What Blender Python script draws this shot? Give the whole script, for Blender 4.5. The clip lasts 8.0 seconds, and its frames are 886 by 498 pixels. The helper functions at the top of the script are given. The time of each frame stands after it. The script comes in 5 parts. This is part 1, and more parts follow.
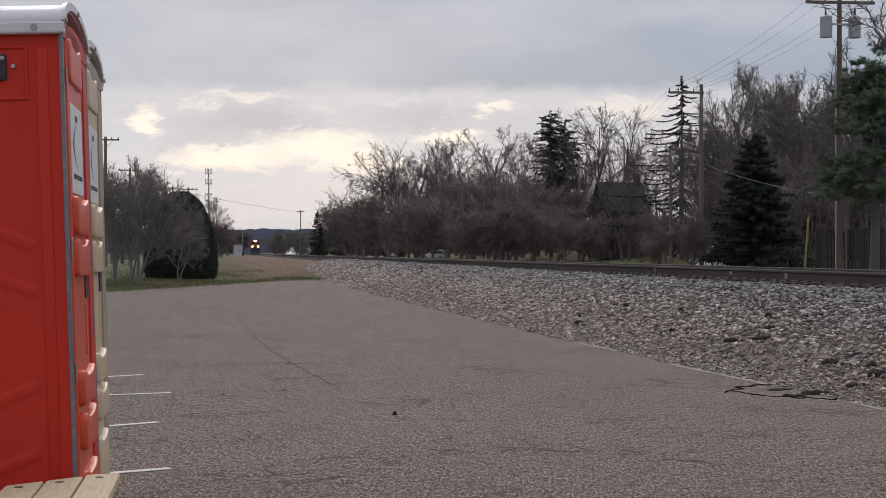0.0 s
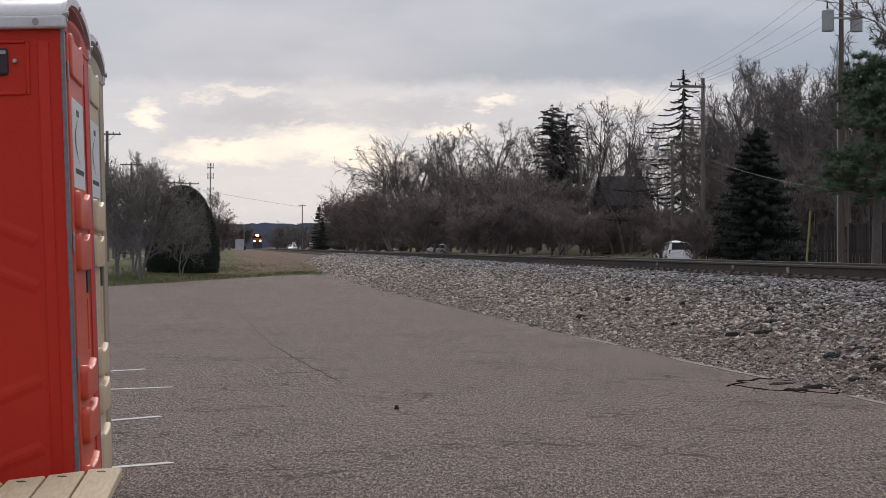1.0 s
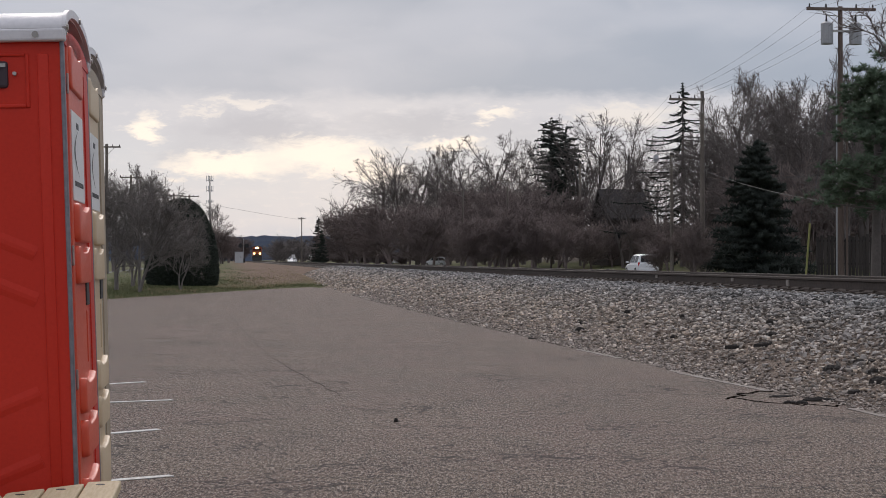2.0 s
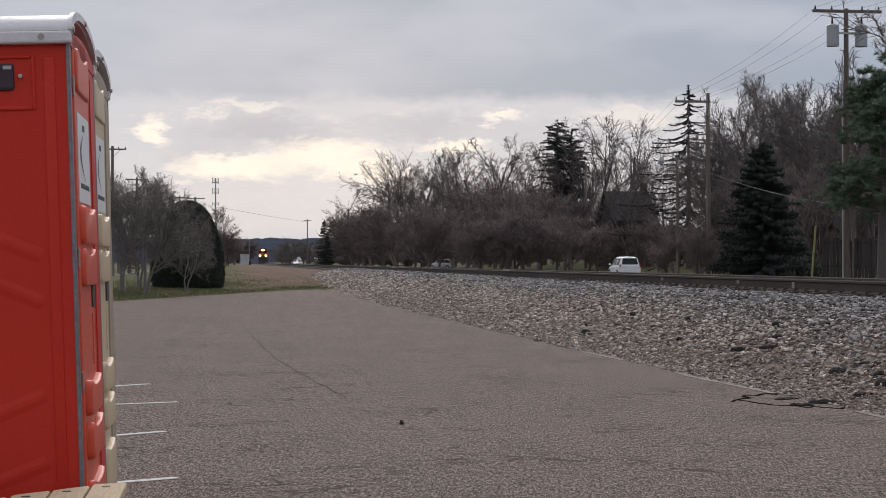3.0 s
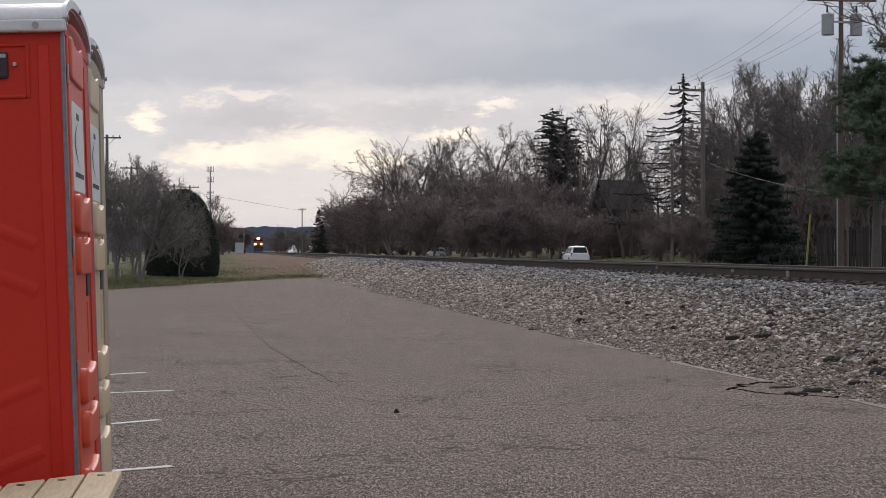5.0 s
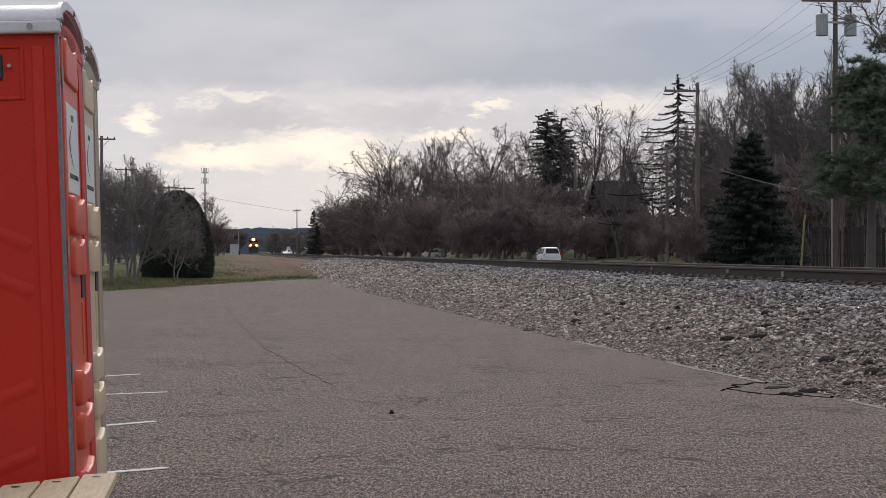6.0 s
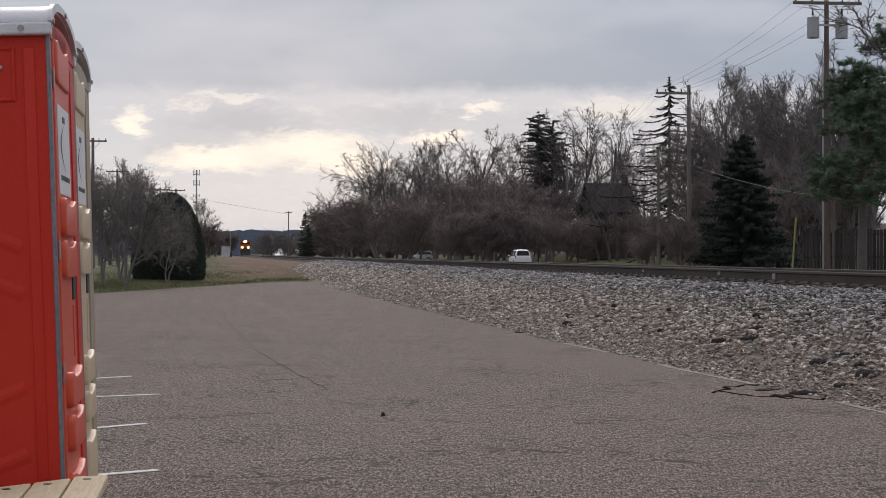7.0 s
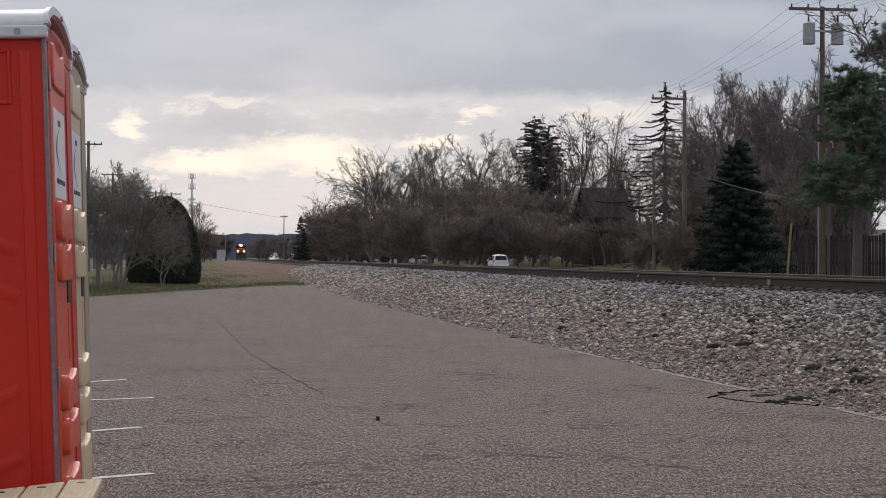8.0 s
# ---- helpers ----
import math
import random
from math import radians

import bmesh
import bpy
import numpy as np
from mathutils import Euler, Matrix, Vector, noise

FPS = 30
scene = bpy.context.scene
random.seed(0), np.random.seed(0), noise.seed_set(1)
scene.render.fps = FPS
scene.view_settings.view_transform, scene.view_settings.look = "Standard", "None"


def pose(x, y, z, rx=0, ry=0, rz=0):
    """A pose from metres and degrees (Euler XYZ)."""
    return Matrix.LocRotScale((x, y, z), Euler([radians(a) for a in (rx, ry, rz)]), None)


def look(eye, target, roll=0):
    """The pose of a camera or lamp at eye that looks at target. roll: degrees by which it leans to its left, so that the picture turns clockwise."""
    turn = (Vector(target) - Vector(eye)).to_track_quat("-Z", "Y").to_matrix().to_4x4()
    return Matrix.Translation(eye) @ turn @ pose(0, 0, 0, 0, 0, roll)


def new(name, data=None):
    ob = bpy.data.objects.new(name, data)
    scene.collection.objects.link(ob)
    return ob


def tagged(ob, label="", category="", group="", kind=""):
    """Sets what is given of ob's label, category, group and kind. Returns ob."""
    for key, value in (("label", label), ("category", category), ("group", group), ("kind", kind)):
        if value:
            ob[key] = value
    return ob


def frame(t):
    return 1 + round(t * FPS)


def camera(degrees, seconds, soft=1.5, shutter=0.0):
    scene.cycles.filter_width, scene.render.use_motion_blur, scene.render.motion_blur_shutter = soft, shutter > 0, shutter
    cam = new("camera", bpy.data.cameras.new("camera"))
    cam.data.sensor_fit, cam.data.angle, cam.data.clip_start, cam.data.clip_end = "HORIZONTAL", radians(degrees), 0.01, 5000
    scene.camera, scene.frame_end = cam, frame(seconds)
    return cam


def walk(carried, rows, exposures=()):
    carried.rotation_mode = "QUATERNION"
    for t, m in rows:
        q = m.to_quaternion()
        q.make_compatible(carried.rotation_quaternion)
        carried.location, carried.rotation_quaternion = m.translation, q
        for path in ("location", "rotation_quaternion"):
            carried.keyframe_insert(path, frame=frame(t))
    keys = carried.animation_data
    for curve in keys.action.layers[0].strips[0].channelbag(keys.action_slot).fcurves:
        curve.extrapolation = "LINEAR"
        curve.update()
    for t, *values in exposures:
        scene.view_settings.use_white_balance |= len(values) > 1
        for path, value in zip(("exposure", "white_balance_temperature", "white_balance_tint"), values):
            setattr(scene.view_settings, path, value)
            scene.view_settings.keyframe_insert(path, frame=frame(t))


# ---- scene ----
# One lens, one standing place; the phone is only turned by the holder's arm.
cam = camera(29.29, 8.0, soft=0.8)
EYE = Vector((0.0, 0.0, 1.27))
TURNS = [
    (0, 7.200, 0.143, 0.000), (0.5, 7.058, 0.182, 0.025), (1, 7.142, -0.052, -0.045), (1.5, 7.227, 0.198, -0.042),
    (3, 6.973, 0.453, -0.036), (3.5, 7.065, 0.205, -0.059), (4, 7.099, 0.065, -0.074), (4.5, 7.127, 0.057, -0.035),
    (6, 7.319, 0.101, -0.118), (6.5, 7.560, 0.108, -0.140), (7, 7.603, 0.173, -0.096), (7.5, 7.618, 0.291, 0.000),
    (8, 7.759, 0.325, 0.114)]


def aim(yaw, pitch, roll):
    a, b = radians(yaw), radians(pitch)
    return look(EYE, EYE + Vector((math.sin(a) * math.cos(b), math.cos(a) * math.cos(b), math.sin(b))), roll)


walk(cam, [(t, aim(a, b, r)) for t, a, b, r in TURNS], exposures=((0, 0.0, 6500, 16), (8, 0.0, 6500, 16)))

# ---------------------------------------------------------------- world and sun
SUN_AZ, SUN_EL = 4.0, 14.0      # degrees right of +y, degrees up


class Nodes:
    """Short hand for building node trees."""

    def __init__(self, tree):
        self.tree = tree
        tree.nodes.clear()

    def add(self, kind, **inputs):
        n = self.tree.nodes.new(kind)
        for key, value in inputs.items():
            n.inputs[key.replace("_", " ")].default_value = value
        return n

    def link(self, a, b):
        self.tree.links.new(a, b)

    def math(self, op, a, b=None, c=None, clamp=False):
        n = self.tree.nodes.new("ShaderNodeMath")
        n.operation, n.use_clamp = op, clamp
        for i, v in enumerate((a, b, c)):
            if v is None:
                continue
            if isinstance(v, (int, float)):
                n.inputs[i].default_value = v
            else:
                self.link(v, n.inputs[i])
        return n.outputs[0]

    def noise(self, vector, scale, detail=4.0, rough=0.55, distort=0.0):
        n = self.tree.nodes.new("ShaderNodeTexNoise")
        n.inputs["Scale"].default_value, n.inputs["Detail"].default_value = scale, detail
        n.inputs["Roughness"].default_value, n.inputs["Distortion"].default_value = rough, distort
        if vector is not None:
            self.link(vector, n.inputs["Vector"])
        return n.outputs["Fac"]

    def step(self, value, lo, hi):
        n = self.tree.nodes.new("ShaderNodeMapRange")
        n.interpolation_type = "SMOOTHSTEP"
        n.inputs["From Min"].default_value, n.inputs["From Max"].default_value = lo, hi
        self.link(value, n.inputs["Value"])
        return n.outputs["Result"]

    def mix(self, fac, a, b):
        n = self.tree.nodes.new("ShaderNodeMix")
        n.data_type = "RGBA"
        for socket, v in ((n.inputs[0], fac), (n.inputs[6], a), (n.inputs[7], b)):
            if isinstance(v, (int, float)):
                socket.default_value = v
            elif isinstance(v, tuple):
                socket.default_value = (*v, 1)
            else:
                self.link(v, socket)
        return n.outputs[2]


# low clouds seen against the opening under the deck: bearing, height, half width, half height (degrees), kind, strength
CLOUDS = ((1.2, 4.4, 3.4, 0.8, "grey", 0.95), (6.3, 4.55, 2.8, 0.6, "grey", 0.8), (-1.2, 3.6, 1.8, 0.7, "grey", 0.45), (10.5, 4.3, 3.0, 0.5, "grey", 0.35),
          (-2.75, 4.35, 0.72, 0.62, "glow", 1.0), (-0.2, 3.15, 2.4, 0.55, "glow", 0.95), (2.9, 3.6, 2.5, 0.7, "glow", 0.9), (4.3, 3.0, 2.0, 0.55, "glow", 0.75),
          (8.9, 4.9, 1.1, 0.32, "glow", 0.8), (0.4, 5.25, 1.3, 0.25, "glow", 0.45), (7.3, 3.9, 1.5, 0.35, "glow", 0.85), (13.4, 4.9, 2.2, 0.5, "glow", 0.45), (-1.0, 4.95, 0.8, 0.18, "glow", 0.35))


def make_world():
    """Closed grey deck, torn open low over the horizon; the deck goes on all round."""
    world = bpy.data.worlds.new("sky")
    scene.world = world
    world.use_nodes = True
    n = Nodes(world.node_tree)
    split = n.add("ShaderNodeSeparateXYZ")
    n.link(n.add("ShaderNodeTexCoord").outputs["Generated"], split.inputs[0])
    turn = 180 / math.pi
    bearing = n.math("MULTIPLY", n.math("ARCTAN2", split.outputs["X"], split.outputs["Y"]), turn)
    height = n.math("MULTIPLY", n.math("ARCSINE", split.outputs["Z"]), turn)

    def field(a, b, shift, *args):
        both = n.add("ShaderNodeCombineXYZ", Z=shift)
        n.link(n.math("MULTIPLY", bearing, a), both.inputs[0])
        n.link(n.math("MULTIPLY", height, b), both.inputs[1])
        return n.noise(both.outputs[0], 1.0, *args)

    big = field(0.11, 0.30, 2.3, 3.0, 0.5)
    soft = field(0.28, 0.62, 7.7, 4.0, 0.55, 0.3)
    puff = field(0.55, 1.5, 4.1, 6.0, 0.58, 0.5)
    fine = field(1.7, 4.6, 9.4, 5.0, 0.6, 0.4)
    wob_u = n.math("MULTIPLY", n.math("SUBTRACT", puff, 0.5), 2.6)
    wob_v = n.math("MULTIPLY", n.math("SUBTRACT", field(0.6, 1.3, 15.2, 6.0, 0.6, 0.5), 0.5), 1.15)
    u, v = n.math("ADD", bearing, wob_u), n.math("ADD", height, wob_v)
    v = n.math("ADD", v, n.math("MULTIPLY", n.math("SUBTRACT", fine, 0.5), 0.8))
    u = n.math("ADD", u, n.math("MULTIPLY", n.math("SUBTRACT", fine, 0.5), 1.2))
    # the opening under the deck: cool near the ground, paler above
    pale = n.mix(n.step(height, 0.3, 2.6), (0.50, 0.62, 0.735), (0.62, 0.69, 0.75))
    pale = n.mix(n.math("MULTIPLY", n.step(height, 3.2, 5.0), 0.6), pale, (0.60, 0.64, 0.705))
    pale = n.mix(n.math("MULTIPLY", n.step(soft, 0.42, 0.66), 0.3), pale, (0.74, 0.765, 0.785))
    pale = n.mix(n.math("MULTIPLY", n.step(fine, 0.52, 0.72), 0.22), pale, (0.86, 0.86, 0.85))
    for b, h, w, t, kind, k in CLOUDS:
        du = n.math("DIVIDE", n.math("SUBTRACT", u, b), w)
        dv = n.math("DIVIDE", n.math("SUBTRACT", v, h), t)
        away = n.math("SQRT", n.math("ADD", n.math("MULTIPLY", du, du), n.math("MULTIPLY", dv, dv)))
        body = n.math("MULTIPLY", n.step(away, 1.15, 0.35 if kind == "glow" else 0.1), k)
        pale = n.mix(body, pale, (1.09, 1.03, 0.90) if kind == "glow" else (0.47, 0.53, 0.61))
    under = n.mix(n.step(big, 0.36, 0.62), (0.345, 0.435, 0.54), (0.475, 0.55, 0.645))
    under = n.mix(n.math("MULTIPLY", n.step(soft, 0.45, 0.7), 0.45), under, (0.555, 0.615, 0.69))
    under = n.mix(n.math("MULTIPLY", n.step(bearing, 7.0, -3.0), 0.5), under, (0.555, 0.615, 0.69))
    under = n.mix(n.math("MULTIPLY", n.step(height, 8.2, 5.2), n.step(bearing, 3.0, 9.0)), under, (0.345, 0.435, 0.54))
    under = n.mix(n.step(height, 10.0, 36.0), under, (0.78, 0.81, 0.85))
    rim = n.math("ADD", n.math("ADD", height, n.math("MULTIPLY", wob_v, 0.7)), n.math("MULTIPLY", n.math("SUBTRACT", fine, 0.5), 0.35))
    cloud = n.mix(n.step(rim, 5.2, 5.85), pale, under)
    sky = n.add("ShaderNodeTexSky")
    sky.sky_type, sky.sun_disc = "NISHITA", False
    sky.sun_elevation, sky.sun_rotation = radians(SUN_EL), radians(SUN_AZ)
    clear, grey = n.add("ShaderNodeBackground", Strength=0.08), n.add("ShaderNodeBackground", Strength=0.87)
    n.link(sky.outputs[0], clear.inputs[0])
    n.link(cloud, grey.inputs[0])
    both, out = n.add("ShaderNodeMixShader", Fac=0.95), n.add("ShaderNodeOutputWorld")
    n.link(clear.outputs[0], both.inputs[1])
    n.link(grey.outputs[0], both.inputs[2])
    n.link(both.outputs[0], out.inputs[0])


make_world()
sun = new("sun", bpy.data.lights.new("sun", "SUN"))
sun.data.energy, sun.data.angle, sun.data.color = 0.9, radians(25), (1.0, 0.93, 0.84)
sun.matrix_world = look((0, 0, 50), Vector((0, 0, 50)) - Vector((math.sin(radians(SUN_AZ)) * math.cos(radians(SUN_EL + 14)),
                        math.cos(radians(SUN_AZ)) * math.cos(radians(SUN_EL + 14)), math.sin(radians(SUN_EL + 14)))))


# ---------------------------------------------------------------- materials
def material(name, colors, rough=0.8, metal=0.0, scales=(1.0, 12.0), bump=0.2, bump_scale=40.0, spec=0.4, vary=0.0, island=0.0, stretch=(1, 1, 1), world_space=False):
    """Colours blended by a broad and a fine noise, fine relief, and a shift from piece to piece."""
    m = bpy.data.materials.new(name)
    m.use_nodes = True
    n = Nodes(m.node_tree)
    where = n.add("ShaderNodeNewGeometry").outputs["Position"] if world_space else n.add("ShaderNodeTexCoord").outputs["Object"]
    if stretch != (1, 1, 1):
        s = n.add("ShaderNodeVectorMath")
        s.operation = "MULTIPLY"
        s.inputs[1].default_value = stretch
        n.link(where, s.inputs[0])
        where = s.outputs[0]
    broad, grain = n.noise(where, scales[0], 3.0), n.noise(where, scales[1], 5.0, 0.65)
    col = n.mix(n.step(broad, 0.3, 0.7), colors[0], colors[1])
    col = n.mix(n.math("MULTIPLY", n.step(grain, 0.35, 0.7), 0.6), col, colors[2] if len(colors) > 2 else colors[0])
    if vary or island:
        rnd = n.add("ShaderNodeObjectInfo").outputs["Random"] if vary else n.add("ShaderNodeNewGeometry").outputs["Random Per Island"]
        hsv = n.add("ShaderNodeHueSaturation")
        n.link(n.math("MULTIPLY_ADD", rnd, 2 * (vary or island), 1 - (vary or island)), hsv.inputs["Value"])
        n.link(col, hsv.inputs["Color"])
        col = hsv.outputs[0]
    b = n.add("ShaderNodeBsdfPrincipled", Metallic=metal)
    b.inputs["Specular IOR Level"].default_value = spec
    n.link(col, b.inputs["Base Color"])
    n.link(n.math("MULTIPLY_ADD", grain, 0.25, rough - 0.12, clamp=True), b.inputs["Roughness"])
    if bump:
        bm_node = n.add("ShaderNodeBump", Strength=bump, Distance=0.01)
        n.link(n.noise(where, bump_scale, 4.0, 0.6), bm_node.inputs["Height"])
        n.link(bm_node.outputs[0], b.inputs["Normal"])
    out = n.add("ShaderNodeOutputMaterial")
    n.link(b.outputs[0], out.inputs[0])
    return m


def glowing(name, color, strength):
    m = bpy.data.materials.new(name)
    m.use_nodes = True
    n = Nodes(m.node_tree)
    e, out = n.add("ShaderNodeEmission", Strength=strength), n.add("ShaderNodeOutputMaterial")
    e.inputs[0].default_value = (*color, 1)
    n.link(e.outputs[0], out.inputs[0])
    return m


def asphalt_material():
    """Worn, pale lot asphalt: coarse aggregate, dark pits, broad stains, thin wandering cracks."""
    m = bpy.data.materials.new("worn_asphalt")
    m.use_nodes = True
    n = Nodes(m.node_tree)
    pos = n.add("ShaderNodeNewGeometry").outputs["Position"]
    turned = n.add("ShaderNodeMapping")                        # stretched along the mean line of sight, so flecks show at a grazing angle
    turned.vector_type = "POINT"
    turned.inputs["Rotation"].default_value = (0, 0, radians(10))
    n.link(pos, turned.inputs["Vector"])
    drawn = n.add("ShaderNodeVectorMath")
    drawn.operation = "MULTIPLY"
    drawn.inputs[1].default_value = (1.0, 0.22, 1.0)
    n.link(turned.outputs[0], drawn.inputs[0])
    worn = drawn.outputs[0]
    broad, mid, tint = n.noise(pos, 0.22, 4.0, 0.6), n.noise(pos, 1.1, 5.0, 0.65), n.noise(pos, 0.6, 3.0, 0.6)
    patch, lane, dash = n.noise(worn, 9.0, 3.0, 0.7), n.noise(worn, 2.2, 4.0, 0.6), n.noise(pos, 13.0, 3.0, 0.7)
    grit, coarse = n.noise(worn, 125.0, 1.0, 0.6), n.noise(worn, 50.0, 3.0, 0.82)
    col = n.mix(n.step(broad, 0.3, 0.7), (0.144, 0.095, 0.076), (0.186, 0.126, 0.099))
    col = n.mix(n.math("MULTIPLY", n.step(tint, 0.42, 0.62), 0.45), col, (0.158, 0.121, 0.086))
    col = n.mix(n.math("MULTIPLY", n.step(tint, 0.48, 0.32), 0.45), col, (0.165, 0.10, 0.086))
    col = n.mix(n.math("MULTIPLY", n.step(mid, 0.48, 0.68), 0.45), col, (0.098, 0.071, 0.058))
    col = n.mix(n.math("MULTIPLY", n.step(lane, 0.5, 0.36), 0.38), col, (0.09, 0.07, 0.058))
    col = n.mix(n.math("MULTIPLY", n.step(patch, 0.47, 0.36), 0.5), col, (0.06, 0.044, 0.036))
    # aggregate tones, with the shaded sides of its stones put into the colour
    col = n.mix(n.math("MULTIPLY", n.step(coarse, 0.52, 0.60), 0.85), col, (0.43, 0.355, 0.30))
    col = n.mix(n.math("MULTIPLY", n.step(coarse, 0.465, 0.39), 0.95), col, (0.014, 0.011, 0.01))
    col = n.mix(n.math("MULTIPLY", n.step(grit, 0.56, 0.64), 0.6), col, (0.5, 0.44, 0.39))
    col = n.mix(n.math("MULTIPLY", n.step(grit, 0.43, 0.36), 0.75), col, (0.02, 0.017, 0.015))
    col = n.mix(n.math("MULTIPLY", n.step(dash, 0.41, 0.33), 0.6), col, (0.02, 0.015, 0.013))
    col = n.mix(n.math("MULTIPLY", n.step(dash, 0.6, 0.7), 0.3), col, (0.36, 0.295, 0.25))
    pits = n.tree.nodes.new("ShaderNodeTexVoronoi")
    pits.inputs["Scale"].default_value = 7.0
    n.link(pos, pits.inputs["Vector"])
    dot = n.math("MULTIPLY", n.step(pits.outputs["Distance"], 0.16, 0.06), n.step(n.noise(pos, 2.0, 2.0), 0.5, 0.6))
    col = n.mix(n.math("MULTIPLY", dot, 0.85), col, (0.022, 0.018, 0.016))
    warp = n.add("ShaderNodeVectorMath")
    warp.operation = "ADD"
    wob = n.tree.nodes.new("ShaderNodeTexNoise")
    wob.inputs["Scale"].default_value, wob.inputs["Detail"].default_value = 0.9, 6.0
    n.link(pos, wob.inputs["Vector"])
    wide = n.add("ShaderNodeVectorMath")
    wide.operation = "SCALE"
    wide.inputs["Scale"].default_value = 1.6
    n.link(wob.outputs["Color"], wide.inputs[0])
    n.link(pos, warp.inputs[0])
    n.link(wide.outputs[0], warp.inputs[1])
    web = n.tree.nodes.new("ShaderNodeTexVoronoi")
    web.feature = "DISTANCE_TO_EDGE"
    web.inputs["Scale"].default_value = 2.3
    n.link(warp.outputs[0], web.inputs["Vector"])
    hair = n.math("MULTIPLY", n.step(web.outputs["Distance"], 0.05, 0.012), n.step(n.noise(pos, 0.8, 4.0, 0.6), 0.47, 0.62))
    col = n.mix(n.math("MULTIPLY", hair, 0.85), col, (0.035, 0.028, 0.025))
    b, out = n.add("ShaderNodeBsdfPrincipled", Roughness=0.88), n.add("ShaderNodeOutputMaterial")
    b.inputs["Specular IOR Level"].default_value = 0.3
    n.link(col, b.inputs["Base Color"])
    bump = n.add("ShaderNodeBump", Strength=1.0, Distance=0.02)
    n.link(n.math("ADD", coarse, n.math("MULTIPLY", grit, 0.5)), bump.inputs["Height"])
    n.link(bump.outputs[0], b.inputs["Normal"])
    n.link(b.outputs[0], out.inputs[0])
    return m


def bed_material():
    """Under the crushed stone: pale brown dust along the lot, painted gap shade higher up the bank."""
    m = bpy.data.materials.new("dust_and_gap_shade")
    m.use_nodes = True
    n = Nodes(m.node_tree)
    pos = n.add("ShaderNodeNewGeometry").outputs["Position"]
    split = n.add("ShaderNodeSeparateXYZ")
    n.link(pos, split.inputs[0])
    broad, mid, grain = n.noise(pos, 0.5, 4.0, 0.6), n.noise(pos, 3.0, 5.0, 0.65), n.noise(pos, 34.0, 4.0, 0.75)
    wander = n.math("ADD", split.outputs["X"], n.math("MULTIPLY", n.math("SUBTRACT", broad, 0.5), 2.4))
    dust = n.mix(n.step(mid, 0.35, 0.65), (0.19, 0.143, 0.113), (0.30, 0.236, 0.19))
    # dark of the gaps between stones, put into the bed's colour
    gap_shade = n.mix(n.step(mid, 0.35, 0.65), (0.05, 0.045, 0.042), (0.095, 0.082, 0.073))
    col = n.mix(n.step(wander, 6.0, 7.6), dust, gap_shade)
    col = n.mix(n.math("MULTIPLY", n.step(grain, 0.52, 0.62), 0.7), col, (0.40, 0.34, 0.295))
    col = n.mix(n.math("MULTIPLY", n.step(grain, 0.47, 0.38), 0.8), col, (0.03, 0.025, 0.022))
    b, out = n.add("ShaderNodeBsdfPrincipled", Roughness=0.95), n.add("ShaderNodeOutputMaterial")
    b.inputs["Specular IOR Level"].default_value = 0.2
    n.link(col, b.inputs["Base Color"])
    bump = n.add("ShaderNodeBump", Strength=1.0, Distance=0.03)
    n.link(grain, bump.inputs["Height"])
    n.link(bump.outputs[0], b.inputs["Normal"])
    n.link(b.outputs[0], out.inputs[0])
    return m


def stone_material():
    """Crushed stone: grey up the bank, coated with pale warm dust towards the lot; each stone its own shade."""
    m = bpy.data.materials.new("ballast_stone")
    m.use_nodes = True
    n = Nodes(m.node_tree)
    pos = n.add("ShaderNodeNewGeometry").outputs["Position"]
    split = n.add("ShaderNodeSeparateXYZ")
    n.link(pos, split.inputs[0])
    broad, grain = n.noise(pos, 0.8, 3.0), n.noise(pos, 45.0, 5.0, 0.65)
    rnd = n.add("ShaderNodeNewGeometry").outputs["Random Per Island"]
    dusty = n.step(n.math("ADD", split.outputs["X"], n.math("MULTIPLY", n.math("SUBTRACT", broad, 0.5), 2.0)), 8.1, 5.8)
    col = n.mix(n.step(broad, 0.3, 0.7), (0.235, 0.23, 0.232), (0.325, 0.315, 0.308))
    col = n.mix(dusty, col, (0.49, 0.42, 0.36))
    col = n.mix(n.math("MULTIPLY", n.step(grain, 0.35, 0.7), 0.55), col, (0.11, 0.10, 0.095))
    hsv = n.add("ShaderNodeHueSaturation")
    n.link(n.math("MULTIPLY_ADD", n.math("POWER", rnd, 1.3), 1.55, 0.4), hsv.inputs["Value"])
    n.link(n.math("MULTIPLY_ADD", n.math("FRACT", n.math("MULTIPLY", rnd, 7.3)), 0.7, 0.65), hsv.inputs["Saturation"])
    n.link(col, hsv.inputs["Color"])
    b, out = n.add("ShaderNodeBsdfPrincipled", Roughness=0.9), n.add("ShaderNodeOutputMaterial")
    b.inputs["Specular IOR Level"].default_value = 0.3
    n.link(hsv.outputs[0], b.inputs["Base Color"])
    n.link(b.outputs[0], out.inputs[0])
    return m


